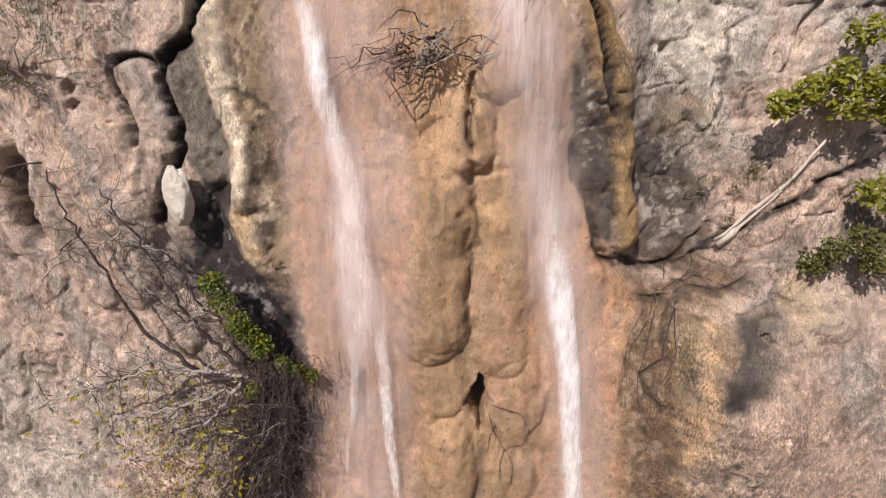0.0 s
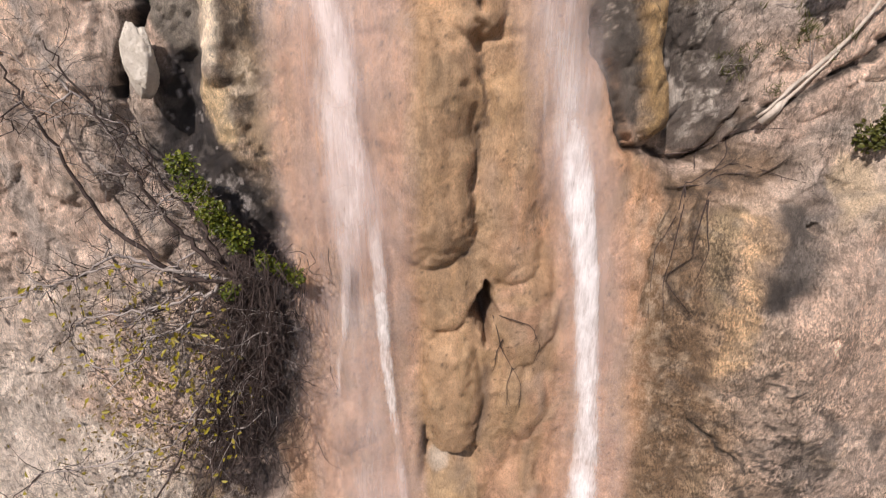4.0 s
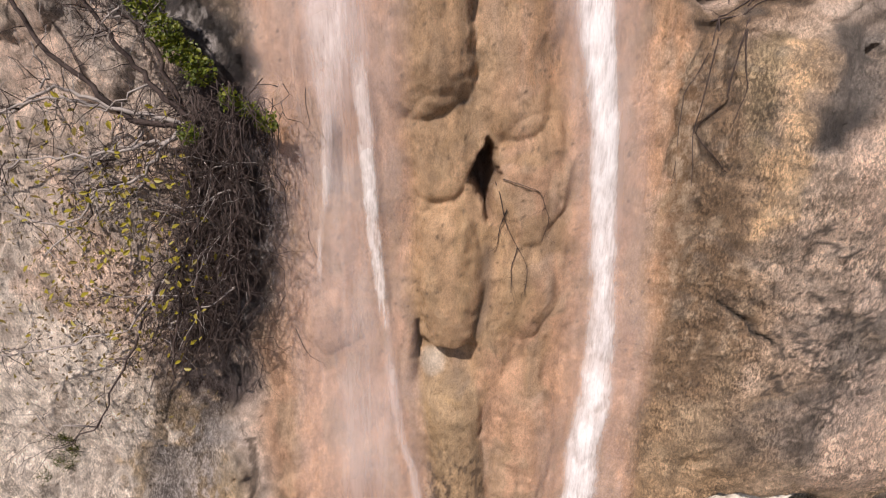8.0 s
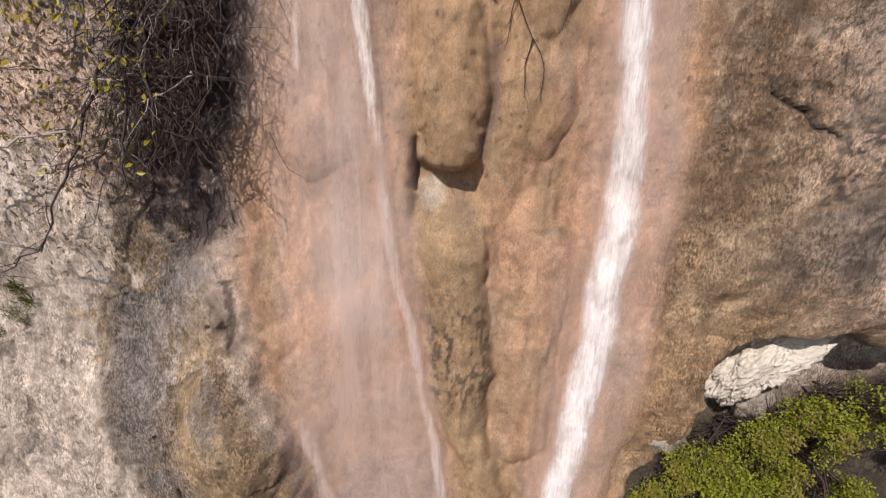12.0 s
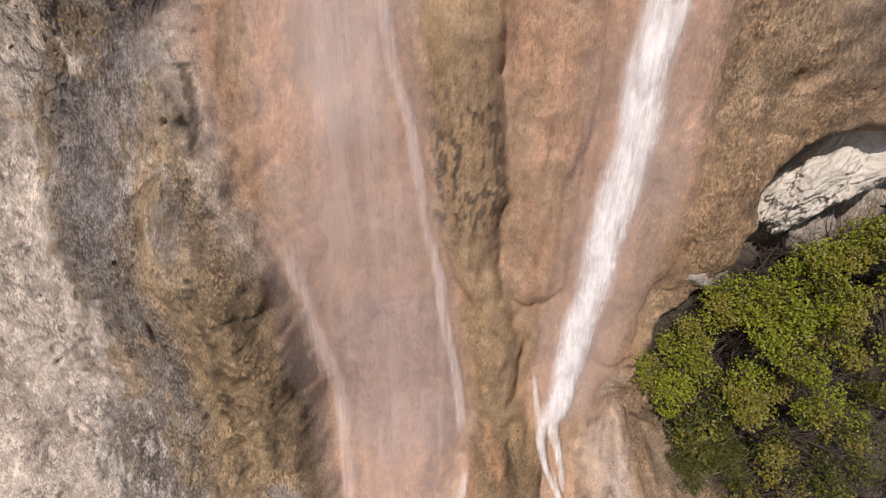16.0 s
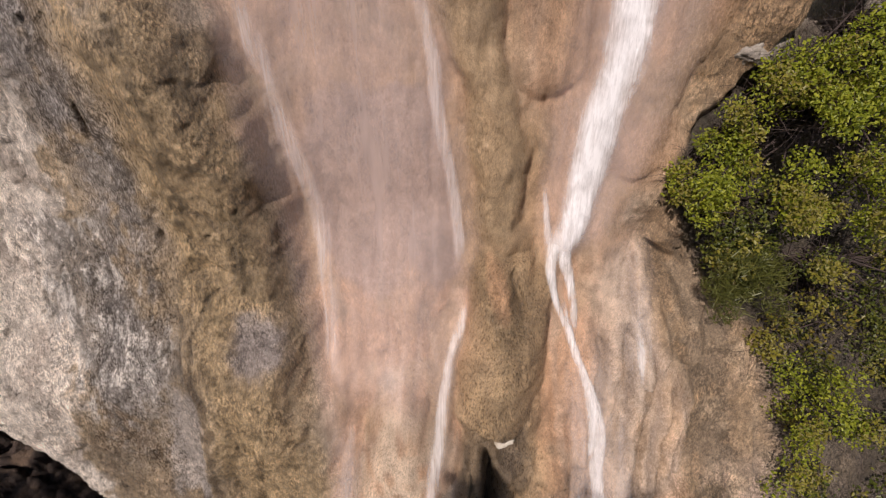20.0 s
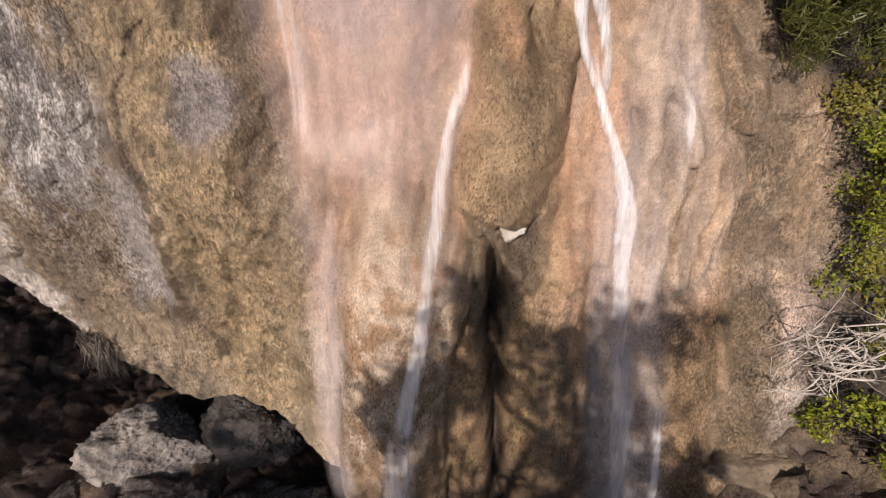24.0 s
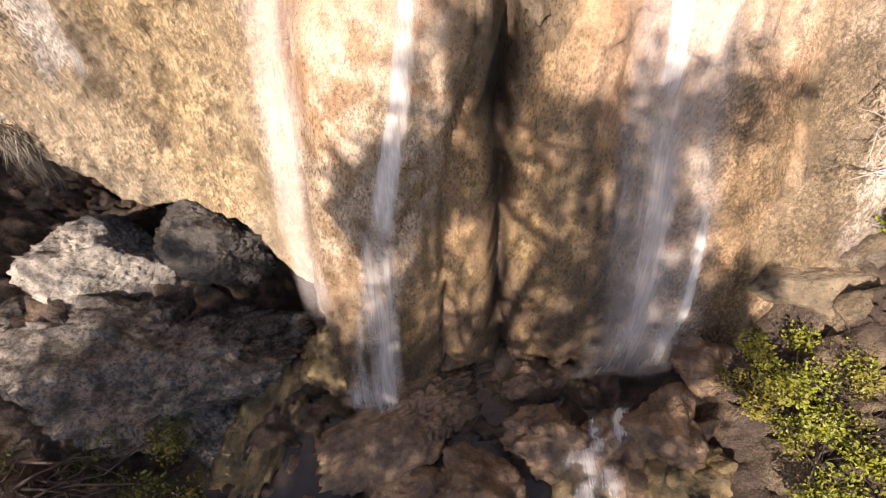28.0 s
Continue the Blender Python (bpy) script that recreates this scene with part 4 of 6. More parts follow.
    col = mark(col, x, z, LEDGE[2:], .05, (.06, .048, .04), .95, .7)
    for pts in STRANDS:
        col = mark(col, x, z, pts, .07, (.11, .075, .05), .8, .5)
    col = mark(col, x, z, CRACK_R, .03, (.05, .038, .03), 1, .5)
    # lower left: ochre moss, lilac and pale streaked patches (painted sky sheen), brown seam
    col = zone(col, x, z, [(-2.81, 9.9), (-2.3, 9.3), (-2.15, 8.04), (-2.1, 6.9), (-2.3, 5.8), (-1.9, 5.0), (-1.7, 4.0), (-1.9, 2.1), (-2.7, 1.9), (-3.2, 2.7), (-3.1, 4.4), (-2.9, 5.6), (-3.3, 6.6), (-3.3, 8.5)], (.47, .335, .19), .7, .2, .3)
    col = speckle(col, x, z, [(-2.9, 9.8), (-2.2, 9.2), (-2.1, 6.9), (-1.7, 4.4), (-1.8, 2.1), (-2.8, 2.0), (-3.2, 4.0), (-3.3, 8.2)], (.22, .155, .085), .75, .05, 1.5, .22)
    for pts in ([(-2.5, 9.2), (-2.4, 8.5), (-2.45, 8.1)], [(-2.35, 7.9), (-2.45, 7.2), (-2.55, 6.6)], [(-2.7, 8.3), (-2.45, 8.2), (-2.25, 8.3)], [(-2.95, 9.6), (-2.9, 8.6), (-2.95, 7.6)], [(-3.15, 7.4), (-3.05, 6.6), (-2.9, 6.2)]):
        col = mark(col, x, z, pts, .09, (.17, .125, .075), .7, 1.1)
    col = zone(col, x, z, [(-3.0, 10.95), (-2.72, 10.86), (-2.45, 10.1), (-2.36, 9.6), (-2.5, 9.6), (-2.75, 10.3)], (.60, .49, .39), .8, .06, .12)
    col = zone(col, x, z, [(-4.7, 12.0), (-4.15, 11.7), (-4.0, 10.8), (-4.1, 9.5), (-4.3, 8.5), (-4.75, 8.4), (-4.95, 9.5), (-4.85, 10.6)], (.25, .225, .215), .65, .15, .22)
    col = speckle(col, x, z, [(-4.2, 12.2), (-3.5, 11.8), (-3.1, 10.6), (-3.4, 10.1), (-4.0, 9.6)], (.50, .44, .41), .8, .06, 2.6, .18)
    col = zone(col, x, z, [(-2.74, 6.11), (-2.24, 6.27), (-2.06, 5.68), (-2.36, 5.47), (-2.72, 5.5)], (.31, .27, .265), .8, .1, .14)
    col = zone(col, x, z, [(-5.4, 7.3), (-4.7, 7.2), (-4.04, 6.2), (-3.4, 5.7), (-3.2, 5.3), (-3.8, 5.25), (-4.6, 4.9), (-5.2, 6.0)], (.22, .195, .18), .7, .15, .22)
    col = speckle(col, x, z, [(-5.4, 7.5), (-4.4, 7.2), (-3.5, 5.8), (-3.7, 5.0), (-4.8, 4.6), (-5.5, 6.0)], (.66, .60, .55), .85, .055, 3.0, .05)
    col = zone(col, x, z, [(-3.71, 5.07), (-3.3, 5.2), (-3.3, 4.53), (-3.49, 3.37), (-4.0, 3.15), (-4.1, 4.03)], (.45, .40, .375), .75, .1, .16)
    col = speckle(col, x, z, [(-5.3, 5.0), (-4.4, 4.8), (-3.6, 3.2), (-4.3, 2.2), (-5.4, 3.0)], (.27, .20, .14), .8, .07, 3.2, .0)
    col = mark(col, x, z, [(-3.46, 5.68), (-3.23, 5.38), (-3.2, 5.09), (-3.23, 4.34), (-3.38, 3.38), (-2.96, 2.7)], .1, (.15, .105, .065), .8, .8)
    col = zone(col, x, z, [(0.31, 4.66), (0.64, 4.69), (1.06, 4.57), (1.18, 4.33), (0.98, 3.75), (0.91, 3.18), (0.66, 3.06), (0.08, 4.32)], (.20, .145, .095), .8, .1, .16)
    # recess at the right: white dry rock above; dark soil and painted bush shade below
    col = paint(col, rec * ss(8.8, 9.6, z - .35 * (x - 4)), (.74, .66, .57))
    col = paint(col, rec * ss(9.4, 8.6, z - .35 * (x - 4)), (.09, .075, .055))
    # near black under the thicket: soil, with the bushes' shade put into its colour
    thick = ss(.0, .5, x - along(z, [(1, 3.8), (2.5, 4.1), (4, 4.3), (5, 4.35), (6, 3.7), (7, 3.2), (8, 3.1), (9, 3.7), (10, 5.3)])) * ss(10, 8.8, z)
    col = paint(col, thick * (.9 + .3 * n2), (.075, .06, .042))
    crack = ss(.05, .0, np.abs(fbm(x + .25 * fbm(x, z, .9, 2, 3), z + .25 * fbm(x, z, .9, 2, 4), 1.1, 3, 65, 1.8))) * ss(-.1, .25, fbm(x, z, 1.7, 2, 66))
    col = paint(col, crack * (1 - .8 * wet) * .5, (.10, .08, .065))
    lichen = ss(.25, .5, fbm(wx, wz, .18, 3, 196)) * (1 - wet) * ss(13, 15, z)
    col = paint(col, lichen * .35, (.20, .175, .155))
    # rock under the lip painted near black, standing in for the cave's shade
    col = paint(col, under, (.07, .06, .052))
    wetness = np.clip(.75 * wet + .6 * grey + .4 * moss + .7 * low * (1 - pale), 0, 1) * (1 - .8 * rec)
    knob = rib(x, z, [(.9, 6.2), (.88, 5.6), (.8, 4.95), (.72, 4.45), (.62, 3.9)], .56, 1, .3)
    grain = .55 * (1 - wet) + .27 * wet
    grain = np.maximum(grain, np.clip(moss * .95 + low * (1 - .3 * pale), 0, 1) * (1 - wet))
    grain = np.maximum(grain, np.maximum(.8 * knob, .35 * colm))
    grain = np.maximum(grain, .7 * wet * ss(4.6, 3.4, z))
    grain = np.clip(grain + .25 * n1 * (1 - .6 * wet), .08, 1)
    n4 = fbm(x, z, .07, 2, 190, 1.5)
    n5 = fbm(wx, wz, .3, 3, 191, 2.5)
    return col * np.clip(1 + .16 * n3 + .20 * n4 * (1 - .5 * wet) + .18 * n5, .3, 1.8)[..., None], wetness, grain


def sheet(name, x, y, z, mat, col=None, wet=None, parent=None, uv=None, body=None, grain=None):
    n, m = x.shape
    me = bpy.data.meshes.new(name)
    i = np.arange(n * m).reshape(n, m)
    q = np.stack([i[:-1, :-1], i[:-1, 1:], i[1:, 1:], i[1:, :-1]], -1).reshape(-1, 4)
    me.vertices.add(n * m)
    me.vertices.foreach_set("co", np.stack([x, y, z], -1).astype(np.float32).ravel())
    me.loops.add(q.size)
    me.loops.foreach_set("vertex_index", q.astype(np.int32).ravel())
    me.polygons.add(len(q))
    me.polygons.foreach_set("loop_start", np.arange(0, q.size, 4, dtype=np.int32))
    me.polygons.foreach_set("use_smooth", np.ones(len(q), bool))
    if col is not None:
        a = me.attributes.new("mineral", "FLOAT_COLOR", "POINT")
        a.data.foreach_set("color", np.concatenate([col, np.ones(col.shape[:2] + (1,))], -1).astype(np.float32).ravel())
        a = me.attributes.new("wet", "FLOAT", "POINT")
        a.data.foreach_set("value", wet.astype(np.float32).ravel())
        a = me.attributes.new("grain", "FLOAT", "POINT")
        a.data.foreach_set("value", grain.astype(np.float32).ravel())
    if body is not None:
        a = me.attributes.new("body", "FLOAT", "POINT")
        a.data.foreach_set("value", body.astype(np.float32).ravel())
        layer = me.uv_layers.new(name="flow")
        layer.data.foreach_set("uv", uv.reshape(-1, 2)[q.ravel()].astype(np.float32).ravel())
    me.update(calc_edges=True)
    me.materials.append(mat)
    ob = new(name, me)
    if parent is not None:
        ob.parent = parent
        ob.matrix_parent_inverse = parent.matrix_basis.inverted()
    return ob


def empty(name, label, category, at=(0, 0, 0), group="", kind=""):
    ob = new(name)
    ob.matrix_basis = Matrix.Translation(at)
    ob.empty_display_size = .1
    return tagged(ob, label, category, group, kind)


CLIFF_ROCK = cliff_material()
STEP = 0.036
far_x = 8 + np.cumsum(.05 * 1.18 ** np.arange(32))
xs = np.concatenate([-far_x[::-1], np.arange(-8, 8.001, STEP), far_x])
zs = np.concatenate([np.arange(-1.2, 23.6, STEP), 23.6 + np.cumsum(.05 * 1.2 ** np.arange(28))])
GX, GZ = np.meshgrid(xs, zs)
rim = 24.2 + .5 * fbm(GX, GX * 0, 2.5, 3, 90)
GY = cliff_y(GX, np.minimum(GZ, 24.0)) + np.maximum(0, GZ - 24.0) * 4
GZ = np.where(GZ > rim, rim + (GZ - rim) * .12 + .1 * fbm(GX, GZ, 1.5, 2, 91), GZ)
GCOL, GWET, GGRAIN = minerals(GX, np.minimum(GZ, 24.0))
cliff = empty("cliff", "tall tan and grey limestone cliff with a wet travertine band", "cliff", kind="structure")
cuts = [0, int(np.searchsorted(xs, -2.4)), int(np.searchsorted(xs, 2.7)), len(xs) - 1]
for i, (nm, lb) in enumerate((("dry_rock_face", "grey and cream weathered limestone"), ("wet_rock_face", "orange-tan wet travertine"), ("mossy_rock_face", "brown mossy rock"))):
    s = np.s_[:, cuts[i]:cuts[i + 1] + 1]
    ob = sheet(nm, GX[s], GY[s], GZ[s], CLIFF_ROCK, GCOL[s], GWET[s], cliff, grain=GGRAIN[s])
    tagged(ob, lb)


def ground_z(x, y):
    b1, b2, bv = cells(x + .2 * fbm(x, y, .5, 2, 240), y + .2 * fbm(x, y, .5, 2, 241), .55, 242)
    c1, c2, cv = cells(x, y, .24, 246)
    g = .42 * bv * ss(.0, .16, b2 - b1) + .14 * cv * ss(.0, .2, c2 - c1) - .12 + .30 * ss(-2.2, -4, x) + .75 * ss(-3.2, -5.5, x) * ss(6, 3.5, y) + np.maximum(0, x - 2.2) * .95 * ss(9, 4, x) + np.maximum(0, -x - 5.5) * .3
    g = g + 1.6 * ss(5, 9, x) - .5 * ss(3, -3, y) * ss(3, 1, np.abs(x - .3))
    return g + .16 * fbm(x, y, 1.3, 3, 200) + .10 * ridged(x, y, .5, 3, 210) + .03 * fbm(x, y, .12, 2, 220)


fx = np.concatenate([-(9 + np.cumsum(.06 * 1.25 ** np.arange(32)))[::-1], np.arange(-9, 9.001, .06), 9 + np.cumsum(.06 * 1.25 ** np.arange(32))])
fy = np.concatenate([(-1 - np.cumsum(.06 * 1.25 ** np.arange(32)))[::-1], np.arange(-1, 8.4, .06)])
HX, HY = np.meshgrid(fx, fy)
HZ = ground_z(np.clip(HX, -14, 14), np.clip(HY, -9, 9))
hn = fbm(HX, HY, .5, 3, 230)
hcol = np.zeros(HX.shape + (3,)) + np.array((.09, .060, .047))
hcol = paint(hcol, ss(-.1, .5, hn), (.18, .118, .08))
hcol = paint(hcol, ss(3, 2.2, np.abs(HX)) * ss(.15, .55, fbm(HX, HY, .28, 3, 233)) * .8, (.24, .155, .085))
hcol = paint(hcol, ss(-3, -4, HX) * ss(.0, .5, fbm(HX, HY, .5, 3, 231)) * ss(2.0, 2.8, HY) * ss(4.6, 4.2, HY), (.25, .21, .18))
hcol = paint(hcol, ss(2.8, 3.6, HX) * ss(-.3, .3, hn) * .7, (.24, .18, .11))
tagged(sheet("ground", HX, HY, HZ, CLIFF_ROCK, hcol, .7 * ss(3, 2, np.abs(HX)), grain=.8 + 0 * HX), "dark wet stony ground at the foot of the falls", "ground", kind="structure")

# ---- water ----
def ribbon(name, pts, mat, parent, off=.12, n_across=9, bulge=.03, edge=1.0, fade=(.8, .7), label=""):
    """A hanging sheet of water down a bent line of (x, z, width)."""
    a = np.array(pts)[::-1]
    z = np.arange(a[-1, 1], a[0, 1], -.06)
    z = np.linspace(a[-1, 1], a[0, 1], max(8, len(z)))
    k = np.ones(9) / 9

    def smooth(v):
        return np.convolve(np.pad(v, 4, "edge"), k, "valid")
    cx, w = smooth(np.interp(z, a[:, 1], a[:, 0])), smooth(np.interp(z, a[:, 1], a[:, 2]))
    cx = cx + .03 * fbm(z, z * 0, .7, 2, 300)
    u = np.linspace(-1, 1, n_across)
    U, Z = np.meshgrid(u, z)
    x = cx[:, None] + U * w[:, None] / 2
    surf = cliff_y(x, Z, True)
    lo = np.pad(surf, ((5, 5), (1, 1)), "edge")
    lo = np.min([lo[i:i + surf.shape[0], j:j + surf.shape[1]] for i in range(11) for j in range(3)], axis=0)
    lo = .5 * lo + .5 * lo.min(axis=1, keepdims=True)
    lo = np.apply_along_axis(smooth, 0, np.apply_along_axis(smooth, 0, lo))
    y = np.minimum(lo, surf - .01) - off - bulge * (1 - U * U)
    body = np.clip((1 - U * U + .22 * (1 - np.abs(U)) * fbm(x, Z, .25, 3, 320, 5)) * (1 + .25 * fbm(x * 0, Z, .9, 2, 321)), 0, 1) ** (1.1 * edge)
    end = np.minimum(ss(0, fade[1], z - z[-1]), ss(0, fade[0], z[0] - z))
    body = body * end[:, None]
    uv = np.stack([x, Z + .0 * x], -1)
    ob = sheet(name, x, y, Z, mat, parent=parent, uv=uv, body=body)
    return tagged(ob, label) if label else ob


JET = water_material("white_water", .08, 1.0, 1.35, 22, 2.2, (.97, .94, .94))
RUN = water_material("running_water", .05, .85, .95, 22, 2.2, (.96, .92, .91))
THREAD = water_material("threaded_water", .0, .72, .75, 16, .7, (.94, .87, .85))
SPLASH = water_material("broken_water", .02, .96, 1.15, 30, 2.8, (.97, .94, .93))
FILM = water_material("water_film", .06, .44, .85, 8, .45, (.87, .77, .73))
VEIL = water_material("thin_water", .16, .44, .85, 5, .28, (.82, .655, .61))
right_fall = empty("waterfall", "narrow white waterfall pouring down wet tan rock", "waterfall", (1.5, 7, 22), "waterfalls")
B = [(1.0, 22.9, .8), (1.06, 22.0, .9), (1.36, 20.7, 1.0), (1.62, 19.05, .8), (1.78, 17.94, .6), (2.04, 16.6, .5), (2.28, 14.4, .56), (2.34, 13.2, .62), (2.22, 12, .7), (2.13, 10.2, .74), (1.88, 8.3, .66), (1.64, 6.9, .5), (1.52, 6.45, .36)]
ribbon("water_threads", [(x - .02, z, w * 1.15) for x, z, w in B[:6]], THREAD, right_fall, .14, 13, edge=.8, fade=(.8, 1.4))
ribbon("water_column", [(1.45, 20.4, .4), (1.6, 19.4, .4)] + [(x, z, w * .9) for x, z, w in B[4:]], JET, right_fall, .26, 15, fade=(3.0, .8))
ribbon("water_spray", [(x, z, w * 1.6) for x, z, w in B[:6]], FILM, right_fall, .05, 17, edge=.8)
ribbon("water_veil", [(x + (.1 if z < 18 else -.1), z, w * (2.4 if z < 18 else 1.5)) for x, z, w in B], VEIL, right_fall, .07, 17)
ribbon("water_runnel", [(1.6, 7.15, .34), (1.52, 6.75, .3), (1.46, 6.4, .16), (1.55, 6.05, .12), (1.72, 5.77, .16), (1.83, 5.53, .2), (1.93, 5.28, .14), (2.0, 5.0, .22), (2.05, 4.66, .3), (2.12, 4.0, .2), (2.2, 3.6, .26), (2.28, 3.1, .2)], SPLASH, right_fall, .07, edge=.8, fade=(.3, .6))
ribbon("water_runnel", [(1.66, 7.2, .3), (1.62, 6.8, .3), (1.7, 6.45, .22), (1.82, 6.15, .18), (1.78, 5.85, .14), (1.86, 5.5, .1)], SPLASH, right_fall, .08, edge=.8, fade=(.3, .4))
ribbon("water_runnel", [(1.62, 6.3, .08), (1.66, 6.0, .1), (1.8, 5.6, .1), (1.98, 5.25, .08), (2.12, 4.9, .12), (2.17, 4.4, .1), (2.2, 3.9, .12)], RUN, right_fall, .06, edge=.8, fade=(.3, .4))
ribbon("water_runnel", [(2.2, 3.7, .4), (2.3, 2.7, .46), (2.38, 1.3, .44), (2.45, .2, .5)], THREAD, right_fall, .06, edge=.8)
ribbon("water_veil", [(2.5, 7.2, .8), (2.6, 6.4, .8), (2.6, 5.6, .5), (2.55, 4.9, .3)], FILM, right_fall, .02, 17, edge=1.2)
ribbon("water_runnel", [(2.5, 6.3, .2), (2.59, 5.9, .16), (2.65, 5.5, .15), (2.64, 5.0, .12)], RUN, right_fall, .05)
ribbon("water_runnel", [(2.64, 2.95, .1), (2.68, 2.35, .14), (2.73, 1.6, .15), (2.72, .7, .15), (2.82, -.1, .24)], RUN, right_fall, .06, fade=(.4, .4))
ribbon("water_spray", [(2.35, 1.9, .7), (2.3, 1.0, 1.2), (2.2, .2, 1.5)], FILM, right_fall, .2, 17, edge=.9, fade=(.8, .3))
ribbon("water_runnel", [(1.28, 7.9, .12), (1.36, 7.1, .12), (1.5, 6.3, .18)], RUN, right_fall, .05)
ribbon("water_veil", [(2.0, 6.1, 1.0), (2.0, 5.0, .9), (2.2, 3.6, 1.1), (2.4, .5, 1.4)], FILM, right_fall, .05, 17, edge=.7)
left_fall = empty("waterfall", "broad pinkish veil of water thinning over rounded rock", "waterfall", (-1.5, 7, 22), "waterfalls")
A = [(-1.88, 22.9, .26), (-1.85, 22.2, .28), (-1.72, 21.3, .3), (-1.53, 20.4, .3), (-1.41, 19.5, .4), (-1.36, 18.6, .52), (-1.36, 17.5, .5), (-1.40, 16.6, .36), (-1.46, 15.8, .3)]
ribbon("water_column", [(x, z, w * 1.35) for x, z, w in A], JET, left_fall, .22, 15, fade=(1.5, 3.2))
ribbon("water_spray", [(x + .02, z, w * 2.4) for x, z, w in A], THREAD, left_fall, .1, 17, edge=.8, fade=(1.2, 1.5))
ribbon("water_threads", [(-1.35, 16.8, .8), (-1.32, 15.6, 1.0), (-1.25, 14, 1.2), (-1.2, 12.4, 1.3), (-1.15, 10.6, 1.5)], FILM, left_fall, .11, 17)
ribbon("water_threads", [(-1.58, 17.8, .2), (-1.45, 16.7, .24), (-1.5, 15.8, .2), (-1.64, 15.1, .16), (-1.68, 14.1, .14)], THREAD, left_fall, .13)
ribbon("water_runnel", [(-1.15, 18.2, .2), (-.99, 17.1, .28), (-.94, 16.2, .28), (-.91, 15.3, .26), (-.82, 14.25, .24), (-.74, 13, .2)], SPLASH, left_fall, .13, fade=(1.2, 1.5))
ribbon("water_threads", [(-.82, 14.3, .22), (-.76, 13.5, .24), (-.69, 12.4, .26), (-.42, 10.9, .24), (-.05, 8.8, .24), (.15, 7.3, .24), (.3, 6.2, .24)], THREAD, left_fall, .08, edge=.7)
ribbon("water_veil", [(-1.6, 22.9, 1.9), (-1.4, 20, 2.1), (-1.35, 18, 2.1), (-1.4, 15, 2.1), (-1.25, 12.4, 2.1), (-1.2, 10.9, 2.3), (-1.0, 9, 2.5), (-.75, 7, 2.6), (-.75, 5.6, 2.1), (-.8, 4.7, 1.6)], VEIL, left_fall, .05, 21, edge=.6)
ribbon("water_threads", [(-2.05, 11.2, .3), (-1.95, 9.3, .36), (-1.75, 8.2, .36), (-1.55, 6.7, .34), (-1.44, 5.6, .36), (-1.3, 4.4, .44)], THREAD, left_fall, .07, fade=(2.2, 1.2))
ribbon("water_threads", [(-1.36, 5.2, .5), (-1.26, 4.4, .56), (-1.3, 3.4, .5), (-1.33, 2.7, .46), (-1.22, 1.5, .5)], FILM, left_fall, .05, edge=.7)
ribbon("water_runnel", [(.36, 6.5, .16), (.24, 5.7, .2), (-.03, 4.95, .3), (-.15, 4.5, .3), (-.17, 4.15, .2), (-.3, 3.5, .28), (-.42, 3.0, .32), (-.5, 2.4, .34)], RUN, left_fall, .06, 13)
ribbon("water_veil", [(-.42, 3.3, .5), (-.55, 2.2, .7), (-.68, 1.2, .8), (-.8, .2, 1.0)], THREAD, left_fall, .06)

# ---- helpers for things ----
RNG = np.random.default_rng(11)


def part(name, me, mat, parent=None, label=""):
    me.name = name
    me.materials.append(mat)
    ob = new(name, me)
    if parent is not None:
        ob.parent = parent
        ob.matrix_parent_inverse = parent.matrix_basis.inverted()
    return tagged(ob, label)


def mesh_of(verts, faces, smooth=True):
    me = bpy.data.meshes.new("mesh")
    me.from_pydata([tuple(v) for v in verts], [], faces)
    if smooth:
        me.polygons.foreach_set("use_smooth", np.ones(len(me.polygons), bool))
    return me


def tubes(lines, sides=5):
    """One mesh of tapering tubes; each line is a list of (point, radius)."""
    verts, faces = [], []
    for ln in lines:
        p = np.array([q[0] for q in ln], float)
        r = [q[1] for q in ln]
        d = np.gradient(p, axis=0)
        d /= np.linalg.norm(d, axis=1)[:, None] + 1e-9
        up = np.array((.31, .83, .46))
        a = np.cross(d, up)
        a /= np.linalg.norm(a, axis=1)[:, None] + 1e-9
        b = np.cross(d, a)
        base = len(verts)
        for i in range(len(p)):
            for k in range(sides):
                t = 2 * math.pi * k / sides
                verts.append(p[i] + r[i] * (math.cos(t) * a[i] + math.sin(t) * b[i]))
        for i in range(len(p) - 1):
            for k in range(sides):
                n = (k + 1) % sides
                faces.append((base + i * sides + k, base + i * sides + n, base + (i + 1) * sides + n, base + (i + 1) * sides + k))
        faces.append(tuple(base + k for k in range(sides))[::-1])
        faces.append(tuple(base + (len(p) - 1) * sides + k for k in range(sides)))
    return mesh_of(verts, faces)


def bent(a, b, r0, r1, wander=.08, n=7, sag=0.0):
    """A wandering line from a to b with radii r0 to r1."""
    a, b = np.array(a, float), np.array(b, float)
    w = np.cumsum(RNG.normal(0, 1, (n, 3)), axis=0)
    w -= np.linspace(0, 1, n)[:, None] * w[-1]
    L = np.linalg.norm(b - a)
    out = []
    for i in range(n):
        t = i / (n - 1)
        p = a + (b - a) * t + w[i] * wander * L / math.sqrt(n)
        p[2] -= sag * L * 4 * t * (1 - t)
        out.append((p, r0 + (r1 - r0) * t ** .8))
    return out


